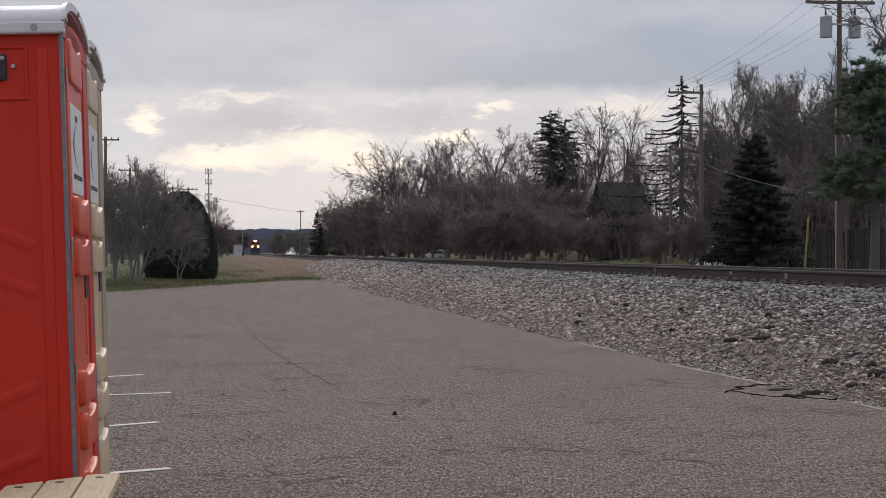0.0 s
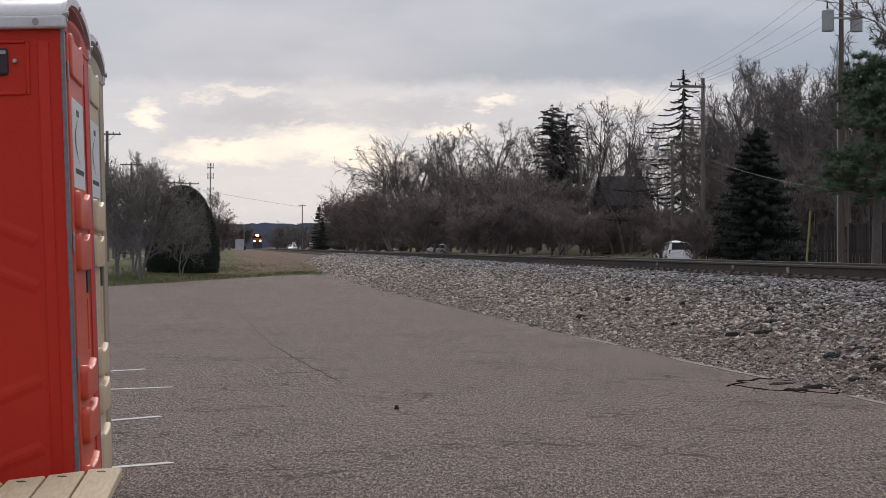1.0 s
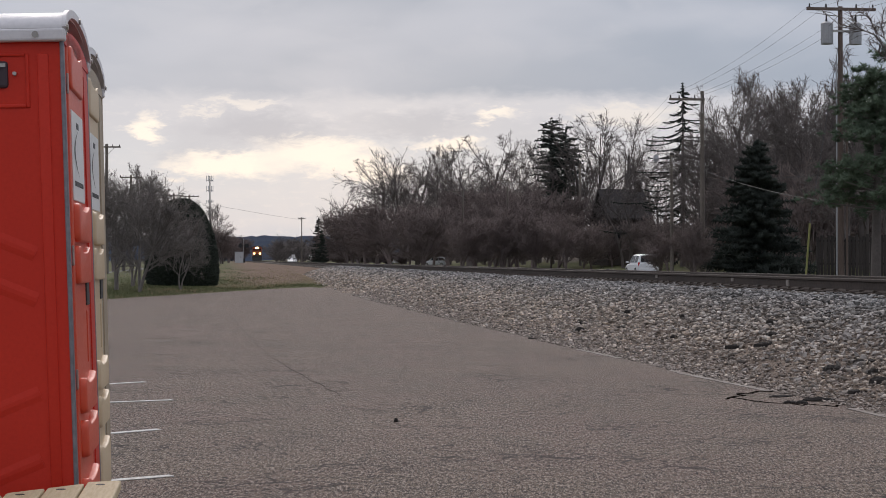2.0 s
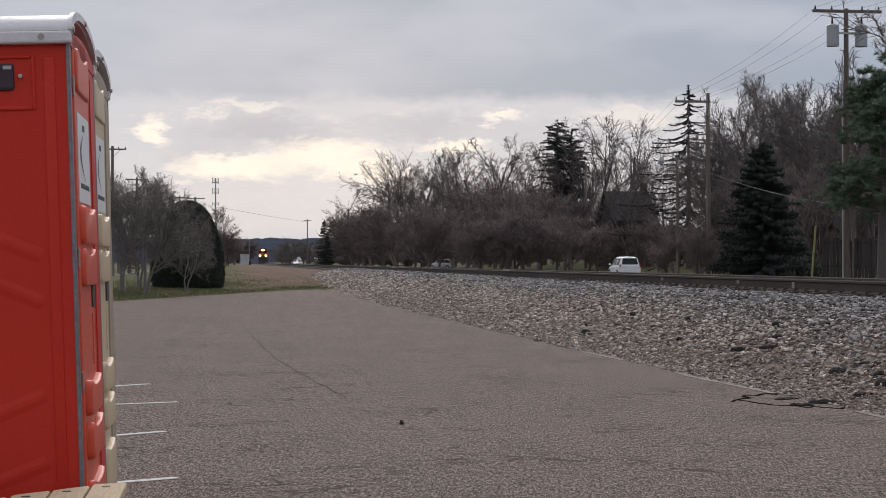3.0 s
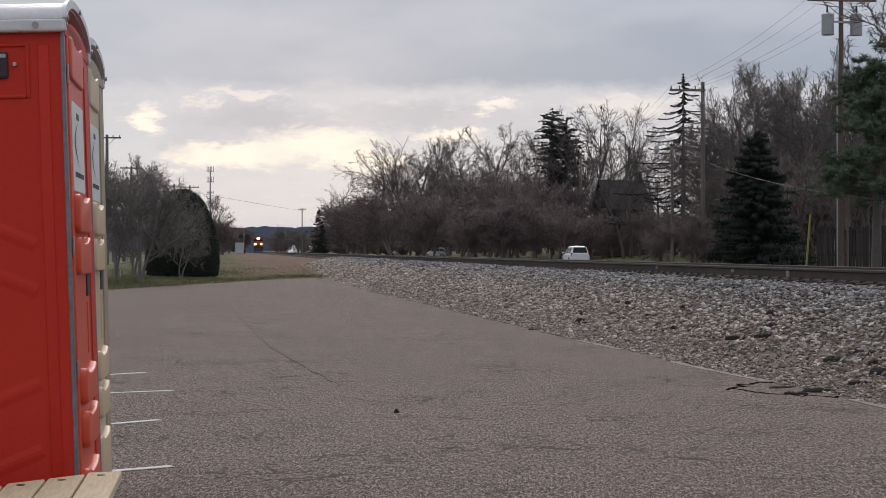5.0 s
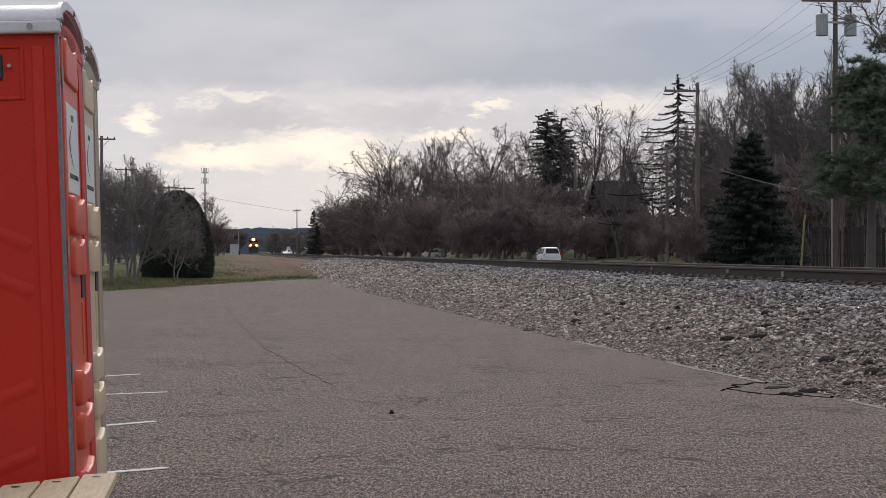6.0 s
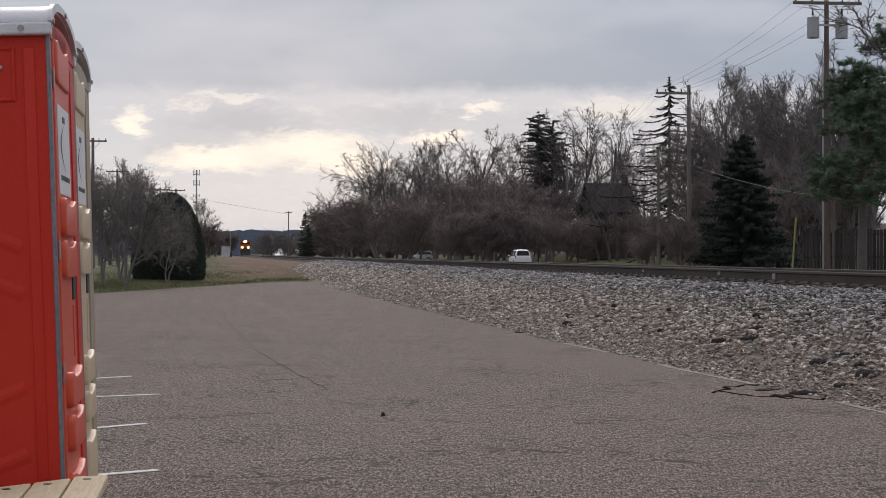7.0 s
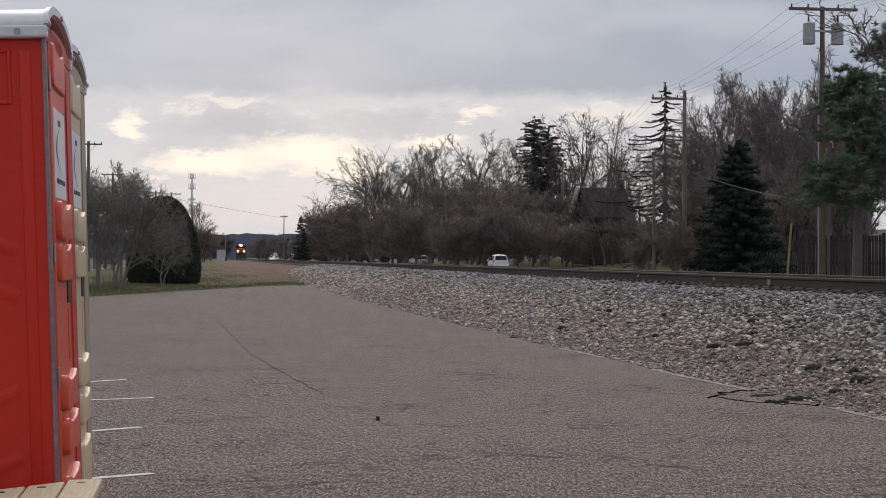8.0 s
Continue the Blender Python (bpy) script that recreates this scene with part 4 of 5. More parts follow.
# ---------------------------------------------------------------- trees
def limbs_mesh(name, segs, mat, sides=3):
    """One mesh of tapered limbs: rows of start, end, start radius, end radius; an end radius of 0 makes a pointed tip."""
    blocks_v, blocks_f, base = [], [], 0
    for pointed in (False, True):
        rows = [s for s in segs if (s[3] == 0) == pointed]
        if not rows:
            continue
        p, q = np.array([s[0] for s in rows]), np.array([s[1] for s in rows])
        r0, r1 = np.array([[s[2]] for s in rows]), np.array([[s[3]] for s in rows])
        d = q - p
        d /= np.maximum(np.linalg.norm(d, axis=1, keepdims=True), 1e-6)
        ref = np.where(np.abs(d[:, 2:3]) < 0.9, np.array([[0, 0, 1.0]]), np.array([[1.0, 0, 0]]))
        u = np.cross(d, ref)
        u /= np.linalg.norm(u, axis=1, keepdims=True)
        w = np.cross(d, u)
        n, k = len(rows), 3 if pointed else sides
        turns = [(math.cos(2 * math.pi * i / k), math.sin(2 * math.pi * i / k)) for i in range(k)]
        low = np.stack([p + (u * c + w * s) * r0 for c, s in turns], 1)
        if pointed:
            v = np.concatenate([low, q[:, None, :]], 1)
            one = np.array([[i, (i + 1) % k, k, k] for i in range(k)])[:, :3]
        else:
            v = np.concatenate([low, np.stack([q + (u * c + w * s) * r1 for c, s in turns], 1)], 1)
            one = np.array([t for i in range(k) for t in ((i, (i + 1) % k, k + (i + 1) % k), (i, k + (i + 1) % k, k + i))])
        per = v.shape[1]
        f = (one[None] + np.arange(n)[:, None, None] * per).reshape(-1, 3) + base
        base += n * per
        blocks_v.append(v.reshape(-1, 3))
        blocks_f.append(f)
    verts, faces = np.concatenate(blocks_v), np.concatenate(blocks_f)
    me = bpy.data.meshes.new(name)
    me.vertices.add(len(verts))
    me.vertices.foreach_set("co", verts.ravel())
    me.loops.add(faces.size)
    me.loops.foreach_set("vertex_index", faces.ravel())
    me.polygons.add(len(faces))
    me.polygons.foreach_set("loop_start", np.arange(0, faces.size, 3))
    me.update(calc_edges=True)
    me.materials.append(mat)
    return me


def grow(rng, p, d, length, radius, level, out, wood, form):
    steps, kids, angle, ratio = form["steps"][level], form["kids"][level], form["angle"][level], form["ratio"][level]
    last = level == len(form["steps"]) - 1
    for i in range(steps):
        jit = form["wander"]
        d = (d + Vector((rng.gauss(0, jit), rng.gauss(0, jit), rng.gauss(0, jit) + form["lift"] * (0.5 if level == 0 else 1)))).normalized()
        q = p + d * (length / steps)
        r0, r1 = radius * (1 - 0.6 * i / steps), radius * (1 - 0.6 * (i + 1) / steps)
        (wood if level == 0 else out).append((p[:], q[:], r0, 0 if last and i == steps - 1 else r1))
        if not last:
            for _ in range(kids):
                if rng.random() < 0.9:
                    axis = d.orthogonal().normalized()
                    axis.rotate(Matrix.Rotation(rng.uniform(0, 6.283), 3, d))
                    turn = angle * rng.uniform(0.65, 1.25)
                    nd = (d * math.cos(turn) + axis * math.sin(turn)).normalized()
                    k = 1 - form["taper"] * i / steps
                    grow(rng, p.lerp(q, rng.uniform(0.2, 1)), nd, length * ratio * rng.uniform(0.7, 1.2) * k, r1 * 0.62, level + 1, out, wood, form)
        p = q


def tree_kind(mat, height, fine, seed, trunk, stems, girth, twigs=0, reach=1.0, **form):
    """A pair of meshes (trunk, crown) of true height; fine: radius of the thinnest twigs."""
    rng = random.Random(seed)
    crown, wood = [], []
    for s in range(stems):
        tilt = 0.05 + 0.16 * (stems > 1)
        lean = Vector((rng.gauss(0, tilt), rng.gauss(0, tilt), 1)).normalized()
        foot = Vector((rng.uniform(-0.02, 0.02), rng.uniform(-0.02, 0.02), -0.02))
        wood.append((foot[:], (foot + lean * trunk)[:], girth, girth * 0.8))
        grow(rng, foot + lean * trunk, lean, 1.0 - trunk, girth * 0.8, 0, crown, wood, form)
    k = height / max(s[1][2] for s in crown + wood)
    grown = lambda rows: [(tuple(c * k for c in a), tuple(c * k for c in b), max(r0 * height, fine), r1 and max(r1 * height, fine * 0.8)) for a, b, r0, r1 in rows]
    wood, crown = grown(wood), grown(crown)
    holders = [s for s in crown if s[2] < fine * 3]
    for _ in range(twigs):                                    # the finest twigs, sprouting from thin limbs
        a, b, r0, r1 = rng.choice(holders)
        p = Vector(a).lerp(Vector(b), rng.random())
        d = (Vector(b) - Vector(a)).normalized() + Vector((rng.gauss(0, 0.75), rng.gauss(0, 0.75), rng.gauss(0.1, 0.7)))
        crown.append((p[:], (p + d.normalized() * reach * rng.uniform(0.4, 1.1))[:], fine * 0.9, 0))
    return limbs_mesh("trunk", wood, mat, 6), limbs_mesh("crown", crown, mat, 3), height


def plant(kind, name, x, y, top, label, category, group="", turn=0.0, wide=1.0, base=None):
    trunk, crown, h = kind
    z = land(x, y) if base is None else base
    k = max(0.1, (top - z) / h)
    t = thing(name, pose(x, y, z, 0, 0, turn), label, category, group)
    t.scale = (k * wide, k * wide, k)
    for nm, me in (("trunk", trunk), ("crown", crown)):
        o = new(nm, me)
        o.parent = t
    return t


rng_t = random.Random(77)
MAPLES = [tree_kind(BARK, 20.0, 0.026, sd, 0.20, 1, 0.021, 1500, 0.8, steps=(4, 4, 3, 2, 1), kids=(2, 2, 2, 2, 0), angle=(0.72, 0.62, 0.62, 0.7, 0), ratio=(0.78, 0.58, 0.58, 0.62, 0), lift=0.035, wander=0.085, taper=0.4) for sd in (3, 8, 15)]
ELMS = [tree_kind(BARK, 18.0, 0.022, sd, 0.18, 1, 0.018, 1500, 0.75, steps=(4, 4, 3, 2, 1), kids=(2, 2, 2, 2, 0), angle=(0.55, 0.52, 0.6, 0.7, 0), ratio=(0.66, 0.58, 0.56, 0.6, 0), lift=0.06, wander=0.08, taper=0.45) for sd in (5, 12)]
CRABS = [tree_kind(BARK_RED, 8.0, 0.024, sd, 0.14, 2, 0.020, 3300, 0.65, steps=(4, 4, 3, 1), kids=(3, 3, 3, 0), angle=(0.85, 0.7, 0.75, 0), ratio=(0.72, 0.6, 0.6, 0), lift=0.06, wander=0.12, taper=0.3) for sd in (21, 34, 55)]
SMALL = [tree_kind(BARK_PALE, 4.6, 0.0075, sd, 0.2, 2, 0.015, 3700, 0.42, steps=(4, 4, 3, 2, 1), kids=(2, 2, 2, 2, 0), angle=(0.85, 0.7, 0.75, 0.8, 0), ratio=(0.76, 0.6, 0.56, 0.6, 0), lift=0.05, wander=0.12, taper=0.35) for sd in (61, 62)]
SCRUB = [tree_kind(BARK_RED, 6.0, 0.036, sd, 0.05, 5, 0.012, 1100, 1.0, steps=(4, 3, 2, 1), kids=(2, 2, 2, 0), angle=(0.6, 0.65, 0.7, 0), ratio=(0.7, 0.62, 0.6, 0), lift=0.06, wander=0.13, taper=0.3) for sd in (71, 72)]
FAR = [tree_kind(BARK, 12.0, 0.06, sd, 0.08, 3, 0.012, 900, 1.5, steps=(4, 3, 2), kids=(2, 2, 0), angle=(0.7, 0.75, 0), ratio=(0.7, 0.6, 0), lift=0.07, wander=0.15, taper=0.3) for sd in (81, 82)]

BIG_SPOTS = [(27.1, 420.0, 20.9), (35.5, 380.0, 23.5), (36.2, 362.0, 24.5), (37.9, 345.0, 22.8), (36.0, 300.0, 20.5), (41.6, 320.0, 21.3), (39.7, 280.0, 20.4),
             (41.3, 260.0, 20.3), (44.5, 255.0, 18.6), (49.5, 235.0, 20.7), (50.8, 230.0, 21.1), (52.0, 220.0, 20.5), (48.0, 260.0, 20.5), (58.0, 230.0, 16.9), (40.5, 392.0, 22.0), (43.0, 372.0, 23.0), (45.5, 340.0, 21.5), (46.0, 318.0, 19.5), (47.5, 300.0, 19.0), (49.0, 284.0, 19.5), (52.5, 262.0, 18.5), (44.5, 205.0, 13.0), (42.5, 178.0, 10.8), (44.5, 174.0, 11.5), (41.2, 176.0, 9.5)]
for i, (x, y, top) in enumerate(BIG_SPOTS):
    plant(MAPLES[i % 3] if i % 4 or i == 0 else ELMS[i % 2], "bare_tree", x, y, top * (1.06 if 225 < y < 400 else 1.0), "tall leafless grey tree behind the street", "tree", "trees beyond the street", rng_t.uniform(0, 360), rng_t.uniform(0.9, 1.15))
WOOD_SPOTS = [(44.2, 150.0, 16.2), (44.6, 143.0, 17.0), (48.1, 150.0, 16.2), (52.5, 155.0, 17.5), (52.8, 150.0, 18.0), (50.9, 140.0, 17.7), (46.0, 120.0, 17.0), (43.0, 112.0, 14.0), (40.5, 118.0, 11.0), (44.0, 127.0, 14.5), (47.5, 133.0, 13.0), (41.5, 104.0, 12.5), (36.0, 96.0, 9.0), (38.0, 109.0, 11.0), (46.0, 158.0, 14.0), (49.5, 166.0, 15.0), (43.0, 136.0, 11.5), (48.5, 126.0, 13.5), (54.0, 168.0, 16.0), (51.0, 128.0, 15.0), (41.0, 128.0, 9.5), (46.5, 152.0, 15.0), (50.5, 152.0, 17.0), (54.5, 160.0, 18.5), (57.0, 158.0, 17.5), (48.5, 136.0, 15.5), (52.5, 140.0, 17.0), (47.0, 126.0, 15.5), (44.8, 116.0, 14.5), (43.0, 120.0, 12.5), (42.0, 108.0, 13.5), (40.0, 100.0, 11.5), (46.5, 110.0, 15.0), (36.6, 127.0, 10.5), (39.6, 137.5, 12.0), (42.0, 146.0, 13.0), (39.0, 124.0, 10.0), (41.6, 131.0, 11.0), (45.9, 150.0, 18.9), (44.0, 147.0, 17.2), (48.0, 148.0, 18.0)]
for i, (x, y, top) in enumerate(WOOD_SPOTS):
    plant(ELMS[i % 2] if i % 3 else MAPLES[i % 3], "bare_tree", x, y, top, "leafless grey tree in the wood edge", "tree", "wood edge trees", rng_t.uniform(0, 360), rng_t.uniform(0.85, 1.1))
CRAB_SPOTS = [(23.4, 338.0, 9.6), (22.3, 281.0, 9.3), (22.0, 231.0, 8.0), (22.2, 197.0, 7.0), (34.2, 266.0, 9.3), (34.6, 238.0, 9.8), (35.5, 220.0, 9.9), (36.8, 205.0, 8.9), (39.0, 200.0, 7.9), (40.0, 190.0, 5.6),
              (42.2, 185.0, 5.0), (44.1, 180.0, 5.4), (39.4, 150.0, 5.0), (38.8, 140.0, 4.9), (27.5, 372.0, 10.5), (22.4, 309.0, 8.9), (22.1, 255.0, 7.8), (22.4, 214.0, 7.0), (35.0, 292.0, 8.6), (34.3, 251.0, 8.6),
              (34.9, 228.0, 9.6), (36.4, 213.0, 9.1), (30.0, 420.0, 12.0), (36.5, 192.0, 6.5), (38.0, 176.0, 5.2), (22.6, 262.0, 8.6), (38.5, 246.0, 9.6), (38.0, 222.0, 9.6), (41.0, 206.0, 8.4), (43.5, 196.0, 6.4), (46.5, 184.0, 6.0), (40.5, 160.0, 5.4), (24.6, 182.0, 5.7), (26.7, 186.0, 5.9), (28.9, 180.0, 6.8), (30.6, 184.0, 7.2), (32.2, 178.0, 6.4), (34.4, 172.0, 5.6)]
for i, (x, y, top) in enumerate(CRAB_SPOTS):
    plant(CRABS[i % 3], "ornamental_tree", x, y, top * (1.22 if y > 195 else 1.1), "low dense reddish leafless tree on the lawn", "tree", "ornamental trees on the lawn", rng_t.uniform(0, 360), rng_t.uniform(1.0, 1.25))
for i, (x, y, top, w) in enumerate([(-3.45, 66.5, 4.9, 1.05), (-2.05, 72.0, 3.4, 0.8), (-4.5, 69.5, 4.6, 1.0), (-4.3, 76.0, 4.9, 0.9)]):
    plant(SMALL[i % 2], "verge_tree", x, y, top, "small leafless multi-stemmed tree on the verge", "tree", "verge trees", rng_t.uniform(0, 360), w)
for i, (x, y, top) in enumerate([(-12.4, 204.0, 12.9), (-10.6, 216.0, 12.5), (-8.6, 216.0, 10.6), (-12.2, 182.0, 10.6), (-7.4, 224.0, 9.7), (-14.4, 200.0, 12.5), (-11.6, 190.0, 9.2), (-12.9, 226.0, 12.5)]):
    plant(ELMS[i % 2], "bare_tree", x, y, top, "leafless tree beside the side street", "tree", "side street trees", rng_t.uniform(0, 360), 1.0)
for i, (x, y, top, w) in enumerate([(-1.4, 250.0, 9.6, 0.8), (-3.6, 232.0, 6.5, 0.9), (-3.0, 290.0, 6.0, 0.9), (-4.0, 340.0, 7.3, 1.1), (-5.0, 260.0, 7.0, 1.1), (-2.1, 214.0, 8.6, 1.0), (-0.9, 232.0, 6.6, 1.0), (-0.4, 345.0, 7.2, 1.2), (1.2, 352.0, 6.8, 1.2), (2.8, 356.0, 6.2, 1.2), (-1.6, 290.0, 6.5, 1.1), (0.0, 330.0, 6.0, 1.0)]):
    plant(ELMS[i % 2] if i in (0, 5) else CRABS[i % 3], "scrub_tree", x, y, top, "brown leafless scrub beside the railway", "scrub", "railway scrub", rng_t.uniform(0, 360), w)
for i in range(48):
    x, y = -28 + 2.0 * i + rng_t.uniform(-2, 2), rng_t.uniform(660, 980)
    if abs(x - TRACK_X) < 7:
        x += 15
    plant(FAR[i % 2], "far_tree", x, y, 1.5 + rng_t.uniform(6, 12) * y / 800, "far leafless tree along the railway", "tree", "far trees", rng_t.uniform(0, 360), 1.5, base=0.2)
for i in range(27):
    y = rng_t.uniform(112, 330)
    x = 45 + rng_t.uniform(0, 26) + 0.02 * (y - 112)
    plant(SCRUB[i % 2], "undergrowth", x, y, land(x, y) + rng_t.uniform(3.5, 8.0), "tangled brown undergrowth beneath the trees", "undergrowth", "woodland undergrowth", rng_t.uniform(0, 360), rng_t.uniform(1.0, 1.5))


for i in range(22):
    f = i / 21
    x, y = 22.5 + 24 * f + rng_t.uniform(-1, 1), 415 - 150 * f + rng_t.uniform(-8, 8)
    plant(SCRUB[i % 2], "hedgerow_shrub", x, y, land(x, y) + rng_t.uniform(3.2, 5.0), "low tangled brown hedgerow behind the lawn", "shrub", "hedgerow shrubs", rng_t.uniform(0, 360), rng_t.uniform(1.6, 2.2))
for i, (x, y, top) in enumerate([(36.5, 104.0, 8.0), (39.0, 112.0, 9.0), (37.0, 118.0, 8.5), (41.0, 122.0, 10.0), (43.5, 132.0, 11.0), (38.5, 128.0, 9.0), (47.0, 140.0, 12.0), (40.5, 138.0, 9.0)]):
    plant(SCRUB[i % 2], "thicket", x, y, top, "tall leafless brown thicket at the wood edge", "thicket", "wood edge thickets", rng_t.uniform(0, 360), 0.8)
for x, y, top, w in ((22.9, 82.0, 3.5, 0.9), (21.9, 85.0, 3.1, 1.0), (24.0, 86.5, 3.8, 0.8)):
    plant(CRABS[1], "roadside_shrub", x, y, top, "tangled reddish leafless shrub beside the street", "shrub", "roadside shrubs", rng_t.uniform(0, 360), w)


def conifer(seed, height, radius, whorls, per, sprays, droop, bare=0.06, fat=0.05, power=0.8, jitter=0.5, tangle=0.0):
    """Trunk rows and foliage rows of a spruce: whorled limbs hung with short tapering sprays."""
    rng = random.Random(seed)
    leaf, wood = [], [((0, 0, -0.1), (0, 0, height * 0.5), 0.018 * height, 0.011 * height), ((0, 0, height * 0.5), (0, 0, height), 0.011 * height, 0.004)]
    for w in range(whorls):
        f = bare + (1 - bare) * w / whorls
        for k in range(per):
            z = height * (f + rng.uniform(-jitter, jitter) / whorls)
            a = rng.uniform(0, 6.283)
            sag = droop * (rng.uniform(0.2, 1.7) if power > 0.6 else rng.uniform(-3.0, 4.0))
            reach = radius * (1 - f) ** power * rng.uniform(0.55, 1.15) + 0.12
            p = Vector((0, 0, z))
            n = 6
            for i in range(n):
                g = (i + 1) / n
                q = Vector((math.cos(a) * reach * g, math.sin(a) * reach * g, z - sag * reach * math.sin(g * 1.9) + 0.25 * sag * reach * g * g))
                wood.append((p[:], q[:], 0.022 * (1 - g) + 0.012, 0.022 * (1 - g) + 0.008))
                for _ in range(sprays):
                    s = p.lerp(q, rng.random())
                    side = Vector((rng.gauss(0, 1), rng.gauss(0, 1), -abs(rng.gauss(0.6, 0.6)) * (0.4 + droop) + rng.gauss(0.3, 1.0) * tangle)).normalized() + (q - p).normalized() * 0.6
                    leaf.append((s[:], (s + side.normalized() * rng.uniform(0.16, 0.42) * (0.5 + reach / radius * 0.6))[:], fat, 0))
                p = q
    for _ in range(sprays * 5):
        z = height * rng.uniform(0.93, 1.0)
        leaf.append(((0, 0, z), (rng.gauss(0, 0.15), rng.gauss(0, 0.15), z + rng.uniform(-0.1, 0.2)), fat, 0))
    return wood, leaf


def spruce(x, y, top, radius, label, mat, seed, **kw):
    z = land(x, y)
    wood, leaf = conifer(seed, top - z, radius, **kw)
    t = thing("spruce", pose(x, y, z), label, "spruce")
    for nm, rows, m_, sides in (("trunk", wood, BARK, 5), ("foliage", leaf, mat, 3)):
        o = new(nm, limbs_mesh(nm, rows, m_, sides))
        o.parent = t
    return t


spruce(44.9, 165.0, 18.9, 9.4, "tall ragged spruce with drooping limbs and gaps", NEEDLE, 2, whorls=19, per=7, sprays=14, droop=0.22, fat=0.07, jitter=0.4)
spruce(46.0, 240.0, 20.9, 4.6, "broad dark evergreen among leafless trees", NEEDLE, 9, whorls=30, per=10, sprays=8, droop=-0.12, bare=0.2, fat=0.09, power=0.36, jitter=2.5, tangle=1.0)
spruce(48.6, 243.0, 20.2, 4.2, "broad dark evergreen among leafless trees", NEEDLE, 19, whorls=28, per=9, sprays=8, droop=-0.14, bare=0.2, fat=0.09, power=0.34, jitter=2.5, tangle=1.0)
spruce(26.6, 83.6, 7.0, 2.9, "dense dark cone-shaped spruce by the street", NEEDLE, 4, whorls=34, per=12, sprays=15, droop=0.06, bare=0.02, fat=0.045, power=0.72, jitter=3.0, tangle=1.3)
spruce(17.6, 340.0, 9.8, 2.3, "narrow far dark spruce by the crossing", NEEDLE, 6, whorls=18, per=7, sprays=5, droop=0.2, fat=0.11)
spruce(17.0, 318.0, 6.8, 1.7, "narrow far dark spruce by the crossing", NEEDLE, 7, whorls=16, per=7, sprays=5, droop=0.2, fat=0.1)


def make_pine(x, y, top, seed):
    """Open pine: a stout trunk and level limbs carrying soft tufts of long needles."""
    rng = random.Random(seed)
    z = land(x, y)
    h = top - z
    wood, leaf = [((0, 0, -0.1), (0.1, 0, h * 0.6), 0.2, 0.13), ((0.1, 0, h * 0.6), (0, 0.1, h), 0.13, 0.02)], []
    for i in range(64):
        f = 0.36 + 0.64 * i / 64
        a, reach = rng.uniform(0, 6.283), (3.2 * (1 - f) ** 0.55 + 0.3) * rng.uniform(0.65, 1.1)
        p = Vector((0, 0, h * f))
        tip = Vector((math.cos(a) * reach, math.sin(a) * reach, h * f + rng.uniform(-0.25, 0.35)))
        wood.append((p[:], tip[:], 0.05 * (1.2 - f), 0.012))
        for _ in range(15):
            c = p.lerp(tip, rng.uniform(0.3, 1.05)) + Vector((rng.gauss(0, 0.24), rng.gauss(0, 0.24), rng.gauss(0.06, 0.12)))
            for _ in range(20):
                d = Vector((rng.gauss(0, 1), rng.gauss(0, 1), rng.gauss(0.35, 0.7))).normalized()
                leaf.append((c[:], (c + d * rng.uniform(0.14, 0.30))[:], 0.024, 0))
    t = thing("pine_tree", pose(x, y, z), "green pine with layered soft needle tufts", "pine")
    for nm, rows, m_, sides in (("trunk", wood, BARK, 6), ("foliage", leaf, NEEDLE_PINE, 3)):
        o = new(nm, limbs_mesh(nm, rows, m_, sides))
        o.parent = t


make_pine(23.6, 60.0, 8.2, 3)
make_pine(25.6, 61.5, 10.0, 13)
plant(ELMS[0], "bare_tree", 23.6, 56.5, 11.8, "leafless tree reaching across the utility pole", "tree", turn=40, wide=1.2)


def make_dome():
    """Clipped evergreen dome: dark core under many small leaf clumps."""
    x, y, w, h = -2.2, 79.5, 1.62, 4.0
    z = land(x, y)
    t = thing("clipped_evergreen", pose(x, y, z), "large dark clipped evergreen dome on the verge", "shrub")
    rng = random.Random(6)
    def girth(f):
        return w * max(0.0, 1 - f ** 2.3) ** 0.5 * (0.94 + 0.06 * min(1.0, f * 8))
    loft_rows = []
    for i in range(13):
        f = i / 12.3
        loft_rows.append([(math.cos(k * math.pi / 12) * girth(f) * 0.95, math.sin(k * math.pi / 12) * girth(f) * 0.95, f * h) for k in range(24)])
    part("core", loft(bmesh.new(), loft_rows), HEDGE, t)
    rows = []
    for _ in range(11000):
        a, f = rng.uniform(0, 6.283), rng.random()
        rr = girth(f) * (1 + 0.06 * noise.noise((a * 2, f * 4, 0)))
        p = Vector((math.cos(a) * rr, math.sin(a) * rr, f * h))
        d = Vector((math.cos(a), math.sin(a), 0.5)) + Vector((rng.gauss(0, 0.6), rng.gauss(0, 0.6), rng.gauss(0, 0.6)))
        rows.append((p[:], (p + d.normalized() * rng.uniform(0.06, 0.16))[:], 0.04, 0))
    o = new("foliage", limbs_mesh("foliage", rows, HEDGE, 3))
    o.parent = t


make_dome()


